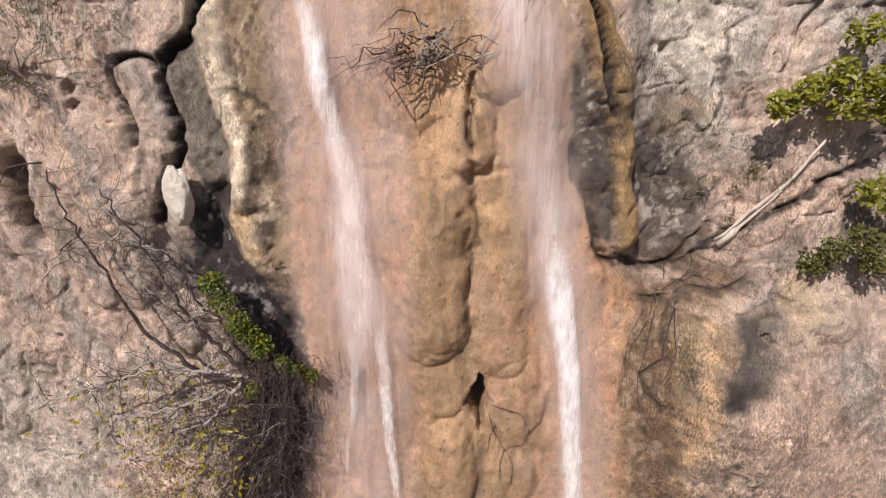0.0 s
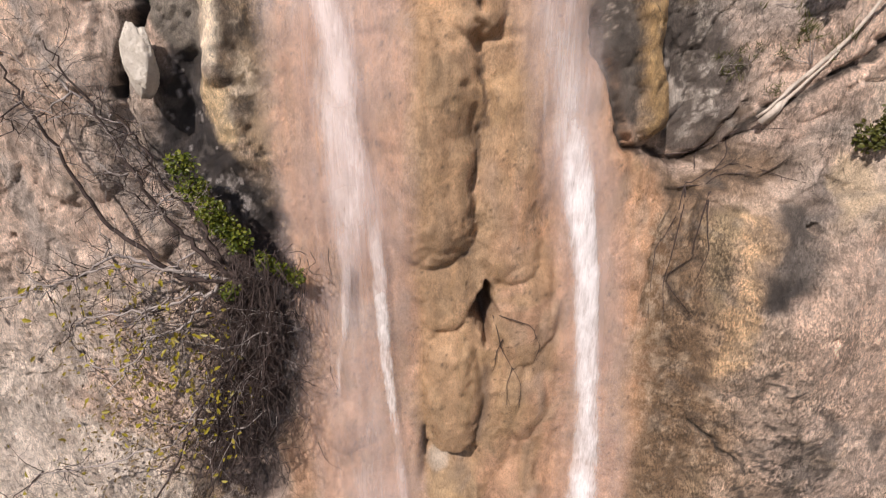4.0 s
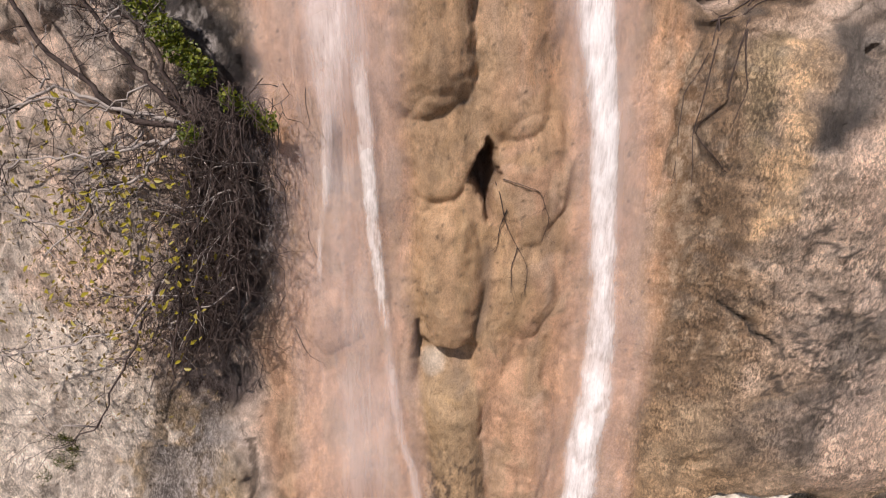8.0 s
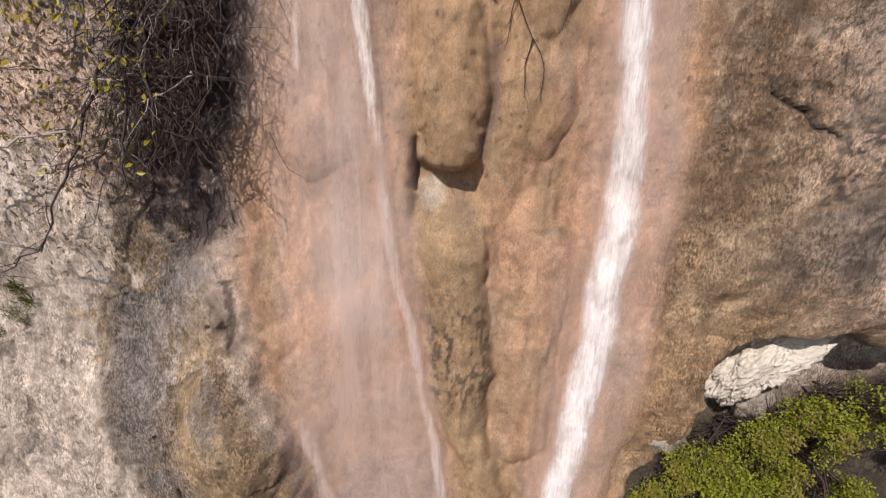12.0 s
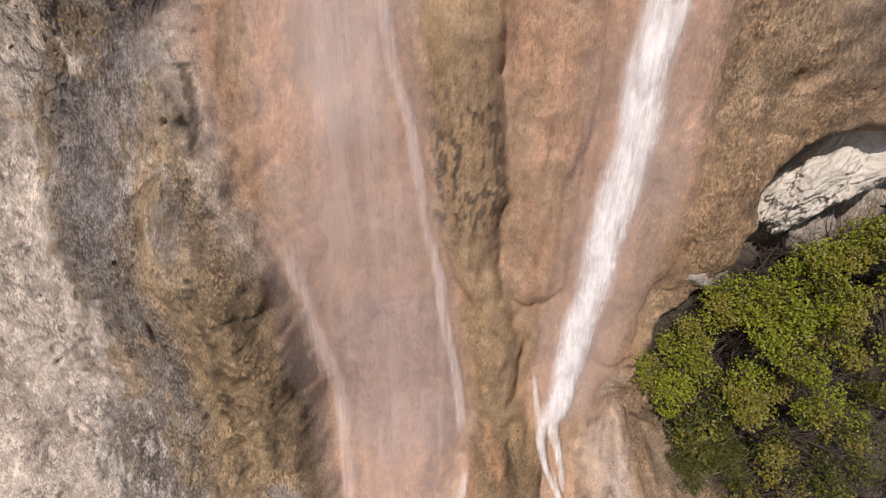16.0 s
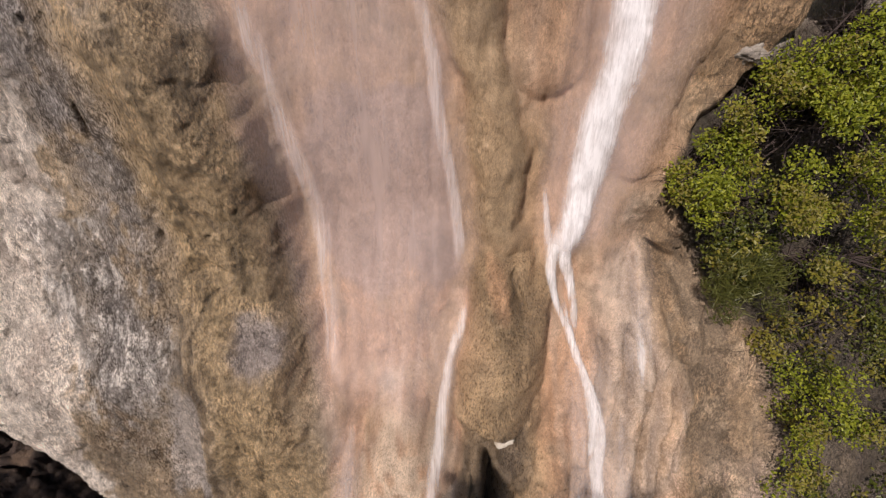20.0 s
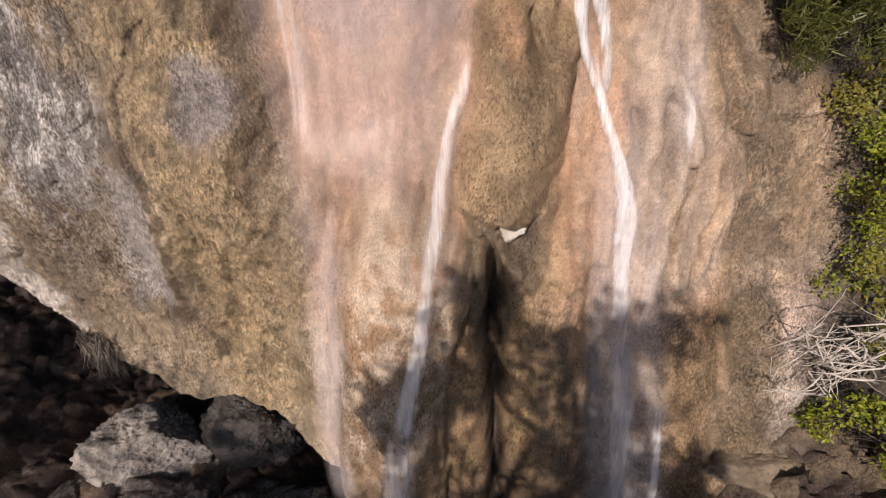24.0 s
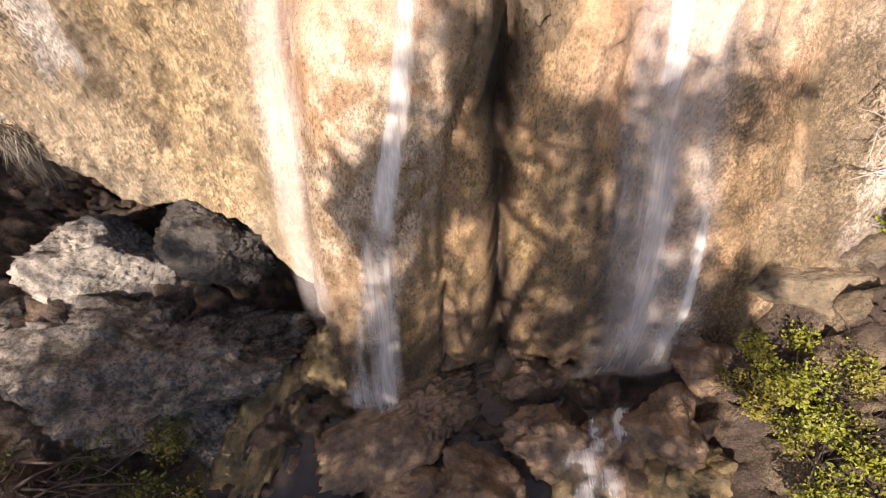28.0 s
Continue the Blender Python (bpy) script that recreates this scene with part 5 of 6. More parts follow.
def twigs(ln, count, length, r, droop=0.0, out=.7, levels=1):
    """Side shoots along a line."""
    made = []
    p = [q[0] for q in ln]
    for _ in range(count):
        i = int(RNG.integers(1, len(p)))
        t = RNG.random()
        s = p[i - 1] * (1 - t) + p[i] * t
        d = p[i] - p[i - 1]
        d = d / (np.linalg.norm(d) + 1e-9) * (1 - out) + RNG.normal(0, out * .7, 3)
        d[2] -= droop
        d[1] *= .55
        L = length * RNG.uniform(.45, 1.2)
        e = s + d / (np.linalg.norm(d) + 1e-9) * L
        b = bent(s, e, r, r * .3, .12, 5)
        made.append(b)
        if levels > 1:
            made += twigs(b, 3, length * .5, r * .55, droop, out, levels - 1)
    return made


def leaves(points, size, vary=.4, facing=(-.3, -.7, .6), spread=.6, narrow=.5):
    """One mesh of small folded leaves at the points."""
    p = np.asarray(points, float)
    n = len(p)
    nor = np.array(facing) + RNG.normal(0, spread, (n, 3))
    nor /= np.linalg.norm(nor, axis=1)[:, None]
    a = np.cross(nor, RNG.normal(0, 1, (n, 3)))
    a /= np.linalg.norm(a, axis=1)[:, None] + 1e-9
    b = np.cross(nor, a)
    s = (size * (1 + vary * RNG.uniform(-1, 1, n)))[:, None]
    w = s * narrow
    fold = nor * s * .14
    v = np.stack([p, p + a * s * .35 + b * w * .5 + fold, p + a * s, p + a * s * .35 - b * w * .5 + fold, p + a * s * .7 + b * w * .38 + fold, p + a * s * .7 - b * w * .38 + fold], 1).reshape(-1, 3)
    i = np.arange(n)[:, None] * 6
    f = np.concatenate([i + np.array((0, 1, 4, 2)), i + np.array((0, 2, 5, 3))], 0)
    me = bpy.data.meshes.new("leaves")
    me.from_pydata(v.tolist(), [], f.tolist())
    return me


def blades(points, length, width, lean=(0, -.5, .7), spread=.5):
    """One mesh of thin pointed blades: needles and grass."""
    p = np.asarray(points, float)
    n = len(p)
    d = np.array(lean) + RNG.normal(0, spread, (n, 3))
    d /= np.linalg.norm(d, axis=1)[:, None]
    a = np.cross(d, RNG.normal(0, 1, (n, 3)))
    a /= np.linalg.norm(a, axis=1)[:, None] + 1e-9
    L = (length * RNG.uniform(.5, 1.2, n))[:, None]
    bow = np.cross(d, a) * L * .15
    v = np.stack([p - a * width, p + a * width, p + d * L * .6 + a * width * .7 + bow, p + d * L * .6 - a * width * .7 + bow, p + d * L], 1).reshape(-1, 3)
    i = np.arange(n)[:, None] * 5
    me = bpy.data.meshes.new("blades")
    me.from_pydata(v.tolist(), [], (i + np.array((0, 1, 2, 3))).tolist() + (i + np.array((3, 2, 4))).tolist())
    return me


def puffs(centres, count, size):
    """Points gathered round centres, so that a crown has clumps and gaps."""
    c = np.asarray(centres, float)
    k = RNG.integers(0, len(c), count)
    q = RNG.normal(0, 1, (count, 3))
    q /= np.linalg.norm(q, axis=1)[:, None]
    return c[k] + q * (size * RNG.uniform(.25, 1.0, count) ** .6)[:, None]


def on_cliff(x, z, off=0.0):
    x, z = np.atleast_1d(np.asarray(x, float)), np.atleast_1d(np.asarray(z, float))
    return np.stack([x, cliff_y(x, z) - off, z], -1)


def boulder(name, at, size, mat, label, seed, rough=.22, turn=0.0, category="rock", group="", tilt=0.0):
    """A weathered stone: an icosphere pushed in and out by noise and flattened in places."""
    rnd = random.Random(seed)
    planes = [(Vector((rnd.gauss(0, 1), rnd.gauss(0, 1), rnd.gauss(0, 1))).normalized(), rnd.uniform(.68, .92)) for _ in range(11)]
    bm = bmesh.new()
    bmesh.ops.create_icosphere(bm, subdivisions=6 if size[0] > .7 else 5, radius=1.0)
    for v in bm.verts:
        n = v.co.normalized()
        q = n * 1.3 + Vector((seed * 3.1, seed * 1.7, seed * .9))
        d = rough * .9 * noise.noise(q) + rough * .35 * noise.noise(q * 2.6) + rough * .3 * (abs(noise.noise(q * 5)) - .25) + rough * .2 * noise.noise(q * 11) + rough * .16 * noise.noise(q * 22) + rough * .1 * noise.noise(q * 45)
        cut = 1.4
        for pl, far in planes:
            k = n.dot(pl)
            if k > .2:
                cut = min(cut, far / k)
        v.co = n * min(1 + d, cut + d * .6)
        v.co = Vector((v.co.x * size[0], v.co.y * size[1], v.co.z * size[2]))
    me = bpy.data.meshes.new(name)
    bm.to_mesh(me)
    bm.free()
    me.polygons.foreach_set("use_smooth", np.ones(len(me.polygons), bool))
    me.materials.append(mat)
    ob = new(name, me)
    ob.matrix_basis = pose(*at, 0, tilt, turn)
    return tagged(ob, label, category, group)


GREY_BARK = bark_material("grey_bark", (.30, .26, .24), (.42, .37, .34))
DARK_BARK = bark_material("dark_bark", (.035, .023, .02), (.085, .058, .05))
PALE_WOOD = bark_material("pale_wood", (.50, .43, .36), (.66, .58, .50))
YELLOW_LEAF = leaf_material("yellow_leaf", (.34, .29, .03), (.45, .38, .04), (.22, .16, .05))
DRY_LEAF = leaf_material("dry_leaf", (.20, .14, .08), (.28, .20, .09), (.33, .27, .07), .3)
GREEN_LEAF = leaf_material("green_leaf", (.13, .165, .014), (.32, .36, .026), (.52, .52, .06), .5)
# deep tone; on the shaded bushes it also stands in for shade
DEEP_LEAF = leaf_material("deep_leaf", (.05, .065, .010), (.11, .125, .017), (.22, .22, .03), .4)
LIME_LEAF = leaf_material("lime_leaf", (.22, .23, .025), (.33, .33, .035), (.14, .145, .02))
MOSS_GREEN = leaf_material("moss_green", (.09, .10, .025), (.14, .15, .03), (.18, .17, .05))
IVY_LEAF = leaf_material("ivy_leaf", (.05, .075, .010), (.14, .18, .015), (.28, .29, .03))
GOLD_LEAF = leaf_material("gold_leaf", (.22, .17, .02), (.14, .14, .02), (.28, .20, .04))

# ---- bare hanging shrub beside the falls ----
shrub = empty("hanging_shrub", "leggy half-bare shrub with grey branches and yellowing leaves on the rock", "shrub", (-2.8, 7.1, 16.6))
root = np.array((-2.85, 7.1, 16.6))


def limb(pts, r0, r1, y0=6.95, y1=6.55):
    """A crooked limb through points of the plan (x, z), from the root outwards."""
    a = np.array(pts)
    k = np.linspace(0, 1, len(a))
    t = np.linspace(0, 1, 5 * len(a))
    out = []
    for u in t:
        p = np.array((np.interp(u, k, a[:, 0]), y0 + (y1 - y0) * u, np.interp(u, k, a[:, 1]))) + RNG.normal(0, .022, 3)
        out.append((p, r0 + (r1 - r0) * u ** .8))
    return out


limbs = [limb(p, r, .009, 6.95, y) for p, r, y in (
    ([(-2.85, 16.6), (-3.3, 16.7), (-3.7, 16.74), (-4.06, 17.12), (-4.52, 17.57), (-4.71, 18.09), (-4.96, 18.79), (-5.21, 19.37), (-5.3, 20.0)], .05, 6.6),
    ([(-2.9, 16.7), (-3.4, 17.1), (-3.73, 17.66), (-3.85, 17.92), (-4.08, 18.51), (-4.37, 19.22), (-4.64, 19.75)], .04, 6.6),
    ([(-2.9, 16.6), (-3.5, 16.8), (-4.0, 16.95), (-4.39, 17.12), (-4.95, 16.84), (-5.76, 16.6), (-6.52, 16.26)], .035, 6.5),
    ([(-3.3, 16.7), (-4.0, 16.9), (-4.4, 17.0), (-4.82, 16.9), (-5.28, 16.67)], .03, 6.4),
    ([(-2.45, 16.7), (-2.5, 15.9), (-2.65, 15.3), (-2.69, 14.6)], .05, 6.7),
    ([(-2.8, 16.4), (-3.14, 15.26), (-3.58, 14.78), (-4.15, 13.66), (-4.75, 12.62)], .04, 6.5),
    ([(-3.58, 14.78), (-4.25, 13.98), (-5.29, 13.79), (-6.08, 13.75)], .018, 6.4),
    ([(-2.7, 16.2), (-3.0, 15.6), (-3.35, 15.0), (-3.4, 14.2), (-3.6, 13.3)], .04, 6.5),
    ([(-2.8, 16.5), (-3.1, 15.7), (-3.15, 14.9), (-3.1, 14.1)], .035, 6.6),
    ([(-3.2, 16.6), (-3.6, 16.1), (-4.1, 15.9), (-4.7, 15.2)], .03, 6.4),
    ([(-3.1, 16.9), (-3.3, 17.6), (-3.58, 17.9), (-3.8, 18.5), (-4.0, 18.9)], .03, 6.7),
    ([(-3.2, 16.5), (-3.7, 16.4), (-4.3, 16.35), (-4.9, 16.3)], .03, 6.4))]
big = len(limbs)
for _ in range(44):
    ln = limbs[int(RNG.integers(0, big))]
    s = ln[int(RNG.integers(4, len(ln)))][0]
    limbs.append(bent(s, s + np.array((RNG.uniform(-1.1, .1), RNG.uniform(-.2, .1), RNG.uniform(-.7, .6))), .014, .004, .2, 8))
for i, ln in enumerate(limbs):
    part("branch", tubes([ln], 6), DARK_BARK if i in (0, 1, 4, 5, 7, 8) or i % 3 == 1 else GREY_BARK, shrub)
fine = []
for i, ln in enumerate(limbs):
    fine += twigs(ln, 20 if i < big else 6, .55, .007, .15, .75, 2)
tagged(part("twig_tangle", tubes(fine[::3], 3), GREY_BARK, shrub, "thin grey twigs"), kind="stuff")
tagged(part("twig_tangle", tubes(fine[1::3] + fine[2::3], 3), DARK_BARK, shrub, "thin dark twigs"), kind="stuff")
dark = []
for _ in range(900):
    z = RNG.uniform(13.7, 17.2)
    x = RNG.normal(-2.85 - .2 * (16 - z), .36)
    s = np.array((x, 6.9 + RNG.uniform(-.3, .2), z))
    dark.append(bent(s, s + RNG.normal(0, 1, 3) * (.28, .16, .25) + (-.08, -.05, -.35), .008, .002, .2, 5))
tagged(part("twig_tangle", tubes(dark, 3), DARK_BARK, shrub, "dark brown hanging twigs"), kind="stuff")
q = [ln[-1][0] + RNG.normal(0, .05, 3) for ln in fine[::4] if 13.5 < ln[-1][0][2] < 17.0 and ln[-1][0][0] < -3.0]
part("yellow_leaves", leaves(q, .09), YELLOW_LEAF, shrub, "yellow-green leaves")
scat = on_cliff(RNG.normal(-4.8, .6, 620), RNG.normal(14.3, .95, 620), 0) - np.stack([0 * RNG.uniform(0, 1, 620), RNG.uniform(.08, .4, 620), 0 * RNG.uniform(0, 1, 620)], -1)
part("dry_leaves", leaves(scat, .07, narrow=.4), DRY_LEAF, shrub, "withered brown leaves")
part("thin_leaves", leaves(np.stack([RNG.normal(-3.9, .5, 150), RNG.uniform(6.2, 6.7, 150), RNG.normal(15.4, .6, 150)], -1), .085), YELLOW_LEAF, shrub)
green = empty("ivy_clump", "green ivy clump in the cleft above the shrub", "ivy", (-3.2, 7.2, 17.5))
pts = puffs([(-3.45, 6.9, 18.3), (-3.3, 6.85, 18.0), (-3.1, 6.8, 17.7), (-2.95, 6.8, 17.5), (-2.78, 6.8, 17.3)], 1500, .2)
part("leaves", leaves(pts, .05, narrow=.7), IVY_LEAF, green)
for p in pts[:14]:
    part("stem", tubes([bent((-2.9, 7.2, 17.1), p, .008, .003)], 4), DARK_BARK, green)
green = empty("ivy_clump", "small ivy clump at the edge of the falls", "ivy", (-2.4, 7.2, 16.8))
pts = puffs([(-2.5, 6.85, 17.0), (-2.3, 6.9, 16.85), (-2.1, 6.95, 16.72), (-2.95, 6.7, 16.6)], 520, .14)
part("leaves", leaves(pts, .048, narrow=.7), IVY_LEAF, green)
for p in pts[:8]:
    part("stem", tubes([bent((-2.5, 7.2, 16.6), p, .008, .003)], 4), DARK_BARK, green)

# ---- plants of the upper rock ----
top = empty("cliff_shrub", "small needle-leaved shrub with dead grey twigs on dry rock", "shrub", (-5.9, 7.2, 21.6))
b = [bent((-6.0, 7.3, 21.2), (-6.0 + RNG.normal(0, .5), 6.6, 21.4 + RNG.uniform(-.5, .9)), .015, .004) for _ in range(16)]
for k in b:
    part("branch", tubes([k], 4), GREY_BARK, top)
tagged(part("twig_tangle", tubes(sum((twigs(k, 8, .4, .006) for k in b), []), 3), GREY_BARK, top), kind="stuff")
part("needles", blades(puffs([k[-1][0] for k in b] + [(-5.7, 6.7, 21.8)], 900, .22), .14, .006), DEEP_LEAF, top)
for at, cs, n, mat, lab in (((5.6, 7.2, 21.0), [(4.3, 6.45, 20.85), (4.55, 6.4, 21.0), (4.85, 6.35, 21.2), (5.0, 6.35, 20.85), (5.3, 6.3, 21.1), (5.5, 6.3, 20.8), (5.2, 6.5, 21.7), (5.7, 6.3, 21.9), (6.0, 6.4, 20.9)], 1500, LIME_LEAF, "bright yellow-green evergreen shrub growing out of the rock"),
                            ((6.3, 7.2, 19.4), [(5.65, 6.4, 19.75), (5.95, 6.3, 19.6), (6.2, 6.4, 19.9)], 420, LIME_LEAF, "bright green shrub in a crack of the rock"),
                            ((6.2, 7.1, 18.8), [(5.3, 6.4, 18.95), (5.6, 6.3, 19.1), (5.8, 6.3, 18.8), (6.1, 6.2, 19.0), (6.5, 6.3, 18.7), (5.2, 6.6, 18.7)], 1500, MOSS_GREEN, "soft mossy green cushion shrub on a ledge")):
    s = empty("cliff_shrub", lab, "shrub", at)
    st = [bent(at, c, .022, .006, .12) for c in cs]
    for k in st:
        part("branch", tubes([k], 5), GREY_BARK, s)
    tagged(part("twig_tangle", tubes(sum((twigs(k, 10, .4, .006, 0, .8) for k in st), []), 3), GREY_BARK, s), kind="stuff")
    part("leaves", leaves(puffs(cs, n, .2), .085 if mat is LIME_LEAF else .06, narrow=.6), mat, s)
for x, z, n, r, L in ((4.5, 19.75, 260, .2, .13), (4.0, 19.7, 90, .12, .1), (3.75, 19.55, 70, .1, .1), (-6.15, 11.45, 300, .18, .16), (4.15, 20.4, 60, .12, .1)):
    s = empty("plant_tuft", "small soft green tuft rooted in a rock crack", "plant", tuple(on_cliff(x, z)[0]), "rock plants")
    cs = on_cliff(RNG.normal(x, r, 8), RNG.normal(z, r * 1.1, 8), .03)
    tagged(part("grass_tuft", blades(cs[RNG.integers(0, 8, n)] + RNG.normal(0, r * .3, (n, 3)) * (1, .3, 1), L, .005), MOSS_GREEN if x > 0 else DEEP_LEAF, s), kind="stuff")
    for c in cs[:4]:
        part("stem", tubes([bent(on_cliff(x, z - r)[0], c, .006, .003)], 4), GREY_BARK, s)
log = empty("dead_log", "bleached split dead trunk leaning on the rock", "log", (4.6, 7.4, 19.6))
ends = on_cliff([4.15, 5.0], [18.85, 20.4], .22)
part("trunk", tubes([bent(ends[0], ends[1], .05, .016, .07, 11)], 8), PALE_WOOD, log)
part("splinter", tubes([bent(ends[0] + (.06, -.05, -.02), ends[0] * .45 + ends[1] * .55 + (.05, -.06, 0), .035, .012, .06, 7), bent(ends[0] + (-.07, 0, .05), ends[0] * .6 + ends[1] * .4 + (-.05, -.03, 0), .025, .008, .06, 7)], 6), PALE_WOOD, log)
roots = empty("root_bundle", "tangled grey roots and dead twigs caught on the wet rock", "roots", tuple(on_cliff(-.2, 21.5)[0]))
heart = on_cliff(-.2, 21.45, .18)[0]
b = []
for _ in range(40):
    p = heart + np.array((RNG.normal(0, .3), RNG.uniform(-.08, .06), RNG.normal(.08, .16)))
    q = p + np.array((RNG.normal(-.05, .42), RNG.uniform(-.1, .05), RNG.uniform(-.5, .22)))
    b.append(bent(p, q, RNG.uniform(.006, .017), .003, .3, 9, RNG.uniform(-.2, .2)))
b += [bent(heart + (.25, 0, .05), heart + (-.65, -.05, -.02), .018, .006, .12, 9, .12), bent(heart + (.1, 0, -.1), heart + (-.3, -.05, -.7), .014, .004, .14, 9), bent(heart + (.1, .05, .3), heart + (-.35, -.05, .25), .02, .006, .15, 9)]
for k in b:
    part("root", tubes([k], 5), DARK_BARK, roots)
b = [bent(heart + RNG.normal(0, .15, 3), heart + (RNG.uniform(-.5, .9), -.1, RNG.uniform(.3, 1.1)), .009, .003, .12, 6) for _ in range(22)]
b += [bent(on_cliff(.5, 21.45, .1)[0], on_cliff(.85, 22.4, .2)[0], .02, .008), bent(on_cliff(.9, 21.5, .12)[0], on_cliff(1.3, 22.5, .25)[0], .016, .008), bent(on_cliff(.4, 21.4, .15)[0], on_cliff(1.0, 21.7, .2)[0], .02, .01)]
for k in b:
    part("twig", tubes([k], 5), GREY_BARK, roots)
b = []


def hug(pts, r0, r1, off=.03, n=8):
    """A root that clings to the rock along a line of the plan (x, z)."""
    a = np.array(pts)
    k = np.linspace(0, 1, len(a))
    u = np.linspace(0, 1, n * (len(a) - 1) + 1)
    m = np.ones(5) / 5
    px, pz = (np.convolve(np.pad(np.interp(u, k, a[:, c]) + RNG.normal(0, .012, len(u)), 2, "edge"), m, "valid") for c in (0, 1))
    py = np.convolve(np.pad(on_cliff(px, pz, off)[:, 1], 2, "edge"), m, "valid")
    return [(np.array(q), r0 + (r1 - r0) * v) for q, v in zip(zip(px, py, pz), u)]


for pts in ([(.75, 15.95), (.85, 15.5), (.98, 15.18), (1.24, 14.72), (1.21, 14.25)], [(.8, 16.0), (.95, 15.95), (1.33, 15.83), (1.49, 15.4), (1.41, 15.06)], [(.9, 15.6), (.8, 15.2), (.78, 14.9)], [(1.1, 15.0), (1.0, 14.7), (1.02, 14.3)]):
    b.append(hug(pts, .008, .003))
s = empty("root_strands", "thin dark roots hanging from the hollow in the rock", "roots", tuple(on_cliff(.9, 15.9)[0]))
for k in b:
    for j in [k] + twigs(k, 9, .26, .0032, .25):
        part("root", tubes([j], 4), DARK_BARK, s)
s = empty("root_strands", "thin dark roots along the ledge, some added to draw its dark crack lines", "roots", tuple(on_cliff(3.6, 18.1)[0]))
# tubes along GUTTER and LEDGE are added to draw dark crack lines
for pts in STRANDS + [GUTTER, LEDGE[1:7], [(3.4, 18.0), (3.3, 17.5), (3.2, 17.0), (3.12, 16.5), (3.2, 15.9)], [(3.62, 17.94), (3.6, 17.5), (3.62, 17.1), (3.5, 16.7)], [(3.75, 18.15), (4.0, 18.3), (4.3, 18.2), (4.6, 18.1)], [(3.55, 18.1), (3.75, 18.45), (4.1, 18.75), (4.4, 18.8)]]:
    pts = pts[:-1] if pts[0] == pts[-1] else pts
    k = hug(pts, .011, .004, .012)
    for j in [k] + twigs(k, 6, .2, .0035, .1):
        part("root", tubes([j], 4), DARK_BARK, s)
WHITE_ROCK = rock_material("white_rock", (.64, .57, .48), (.86, .79, .69), 5, 0, (.34, .29, .24), .4)
PALE_ROCK = rock_material("pale_rock", (.13, .105, .085), (.48, .42, .355), 3.4, .1, (.07, .055, .045), .49)
MOTTLED_ROCK = rock_material("mottled_rock", (.035, .027, .022), (.30, .25, .21), 4.2, .45, (.02, .016, .014), .54)
# darkened base colour stands in for shade on the boulder beneath the lip
DARK_ROCK = rock_material("dark_rock", (.028, .023, .02), (.12, .10, .083), 5, .6, (.018, .015, .013), .5)
RED_ROCK = rock_material("wet_red_rock", (.08, .052, .038), (.28, .18, .11), 3.2, .7)
boulder("white_boulder", tuple(on_cliff(-3.86, 19.56, .2)[0]), (.2, .2, .44), WHITE_ROCK, "white limestone boulder wedged in a dark cleft", 3)
boulder("chockstone", tuple(on_cliff(.85, 4.47, .07)[0]), (.2, .17, .25), rock_material("tan_white_rock", (.58, .49, .39), (.82, .74, .63), 6, .1, (.26, .2, .15), .38), "pale wedge-shaped chockstone stuck below the rock knob", 37, .35, 20, tilt=32)

# ---- right-hand thicket ----
OLIVE_LEAF = leaf_material("olive_leaf", (.21, .19, .03), (.30, .26, .035), (.15, .12, .04))
def thicket(at, label, spots, n, size, mat, twig=24, bark=DARK_BARK, radius=.3, narrow=.6, second=None):
    second = second or OLIVE_LEAF
    s = empty("bush", label, "bush", at, "thicket")
    st = [bent(np.array(at) + RNG.normal(0, .1, 3), c, .02, .006, .14, 6) for c in spots]
    for ln in st:
        part("branch", tubes([ln], 4), bark, s)
    tagged(part("twig_tangle", tubes(sum((twigs(k, twig // 2, .5, .006, 0, .8, 1) for k in st), []), 3), bark, s), kind="stuff")
    tagged(part("leaves", leaves(puffs(spots, int(n * .8), radius * .72), size * .8, narrow=narrow, spread=.75), mat, s), kind="stuff")
    some = [c for i, c in enumerate(spots) if i % 4 == 1]
    tagged(part("sunlit_leaves", leaves(puffs([(c[0], c[1] - .15, c[2] + .05) for c in some], int(n * .22), radius * .6), size * .8, narrow=narrow, spread=.5), second, s, "yellowing leaves"), kind="stuff")
    return s


def spots_in(x0, x1, y0, y1, z0, z1, n, keep):
    out = []
    while len(out) < n:
        p = (RNG.uniform(x0, x1), RNG.uniform(y0, y1), RNG.uniform(z0, z1))
        if keep(*p):
            out.append(p)
    return out


def edge_x(z):
    return float(along(z, [(2, 4.6), (4, 4.4), (5, 4.3), (6, 3.6), (7, 3.2), (7.7, 2.85), (8.5, 3.15), (9.1, 3.5), (9.4, 3.95), (9.7, 4.5), (10.1, 5.1), (10.6, 5.5), (11.0, 5.9)]))


thicket((4.6, 7.4, 8.4), "dense evergreen bush with small yellow-green leaves hanging over rock", spots_in(2.9, 5.2, 6.1, 6.7, 7.3, 9.4, 34, lambda x, y, z: x > edge_x(z) + .12), 9500, .05, GREEN_LEAF)
thicket((5.8, 7.4, 9.0), "dense evergreen bush with bright small leaves below white rock", spots_in(4.6, 7.4, 6.2, 7.0, 7.2, 10.8, 42, lambda x, y, z: x > edge_x(z) + .2), 9000, .05, GREEN_LEAF)
thicket((3.9, 7.0, 7.2), "olive bush with reddish stems beside the spray", spots_in(2.85, 4.2, 6.2, 6.6, 6.7, 8.0, 14, lambda x, y, z: x > edge_x(z) + .1), 1500, .06, DEEP_LEAF)
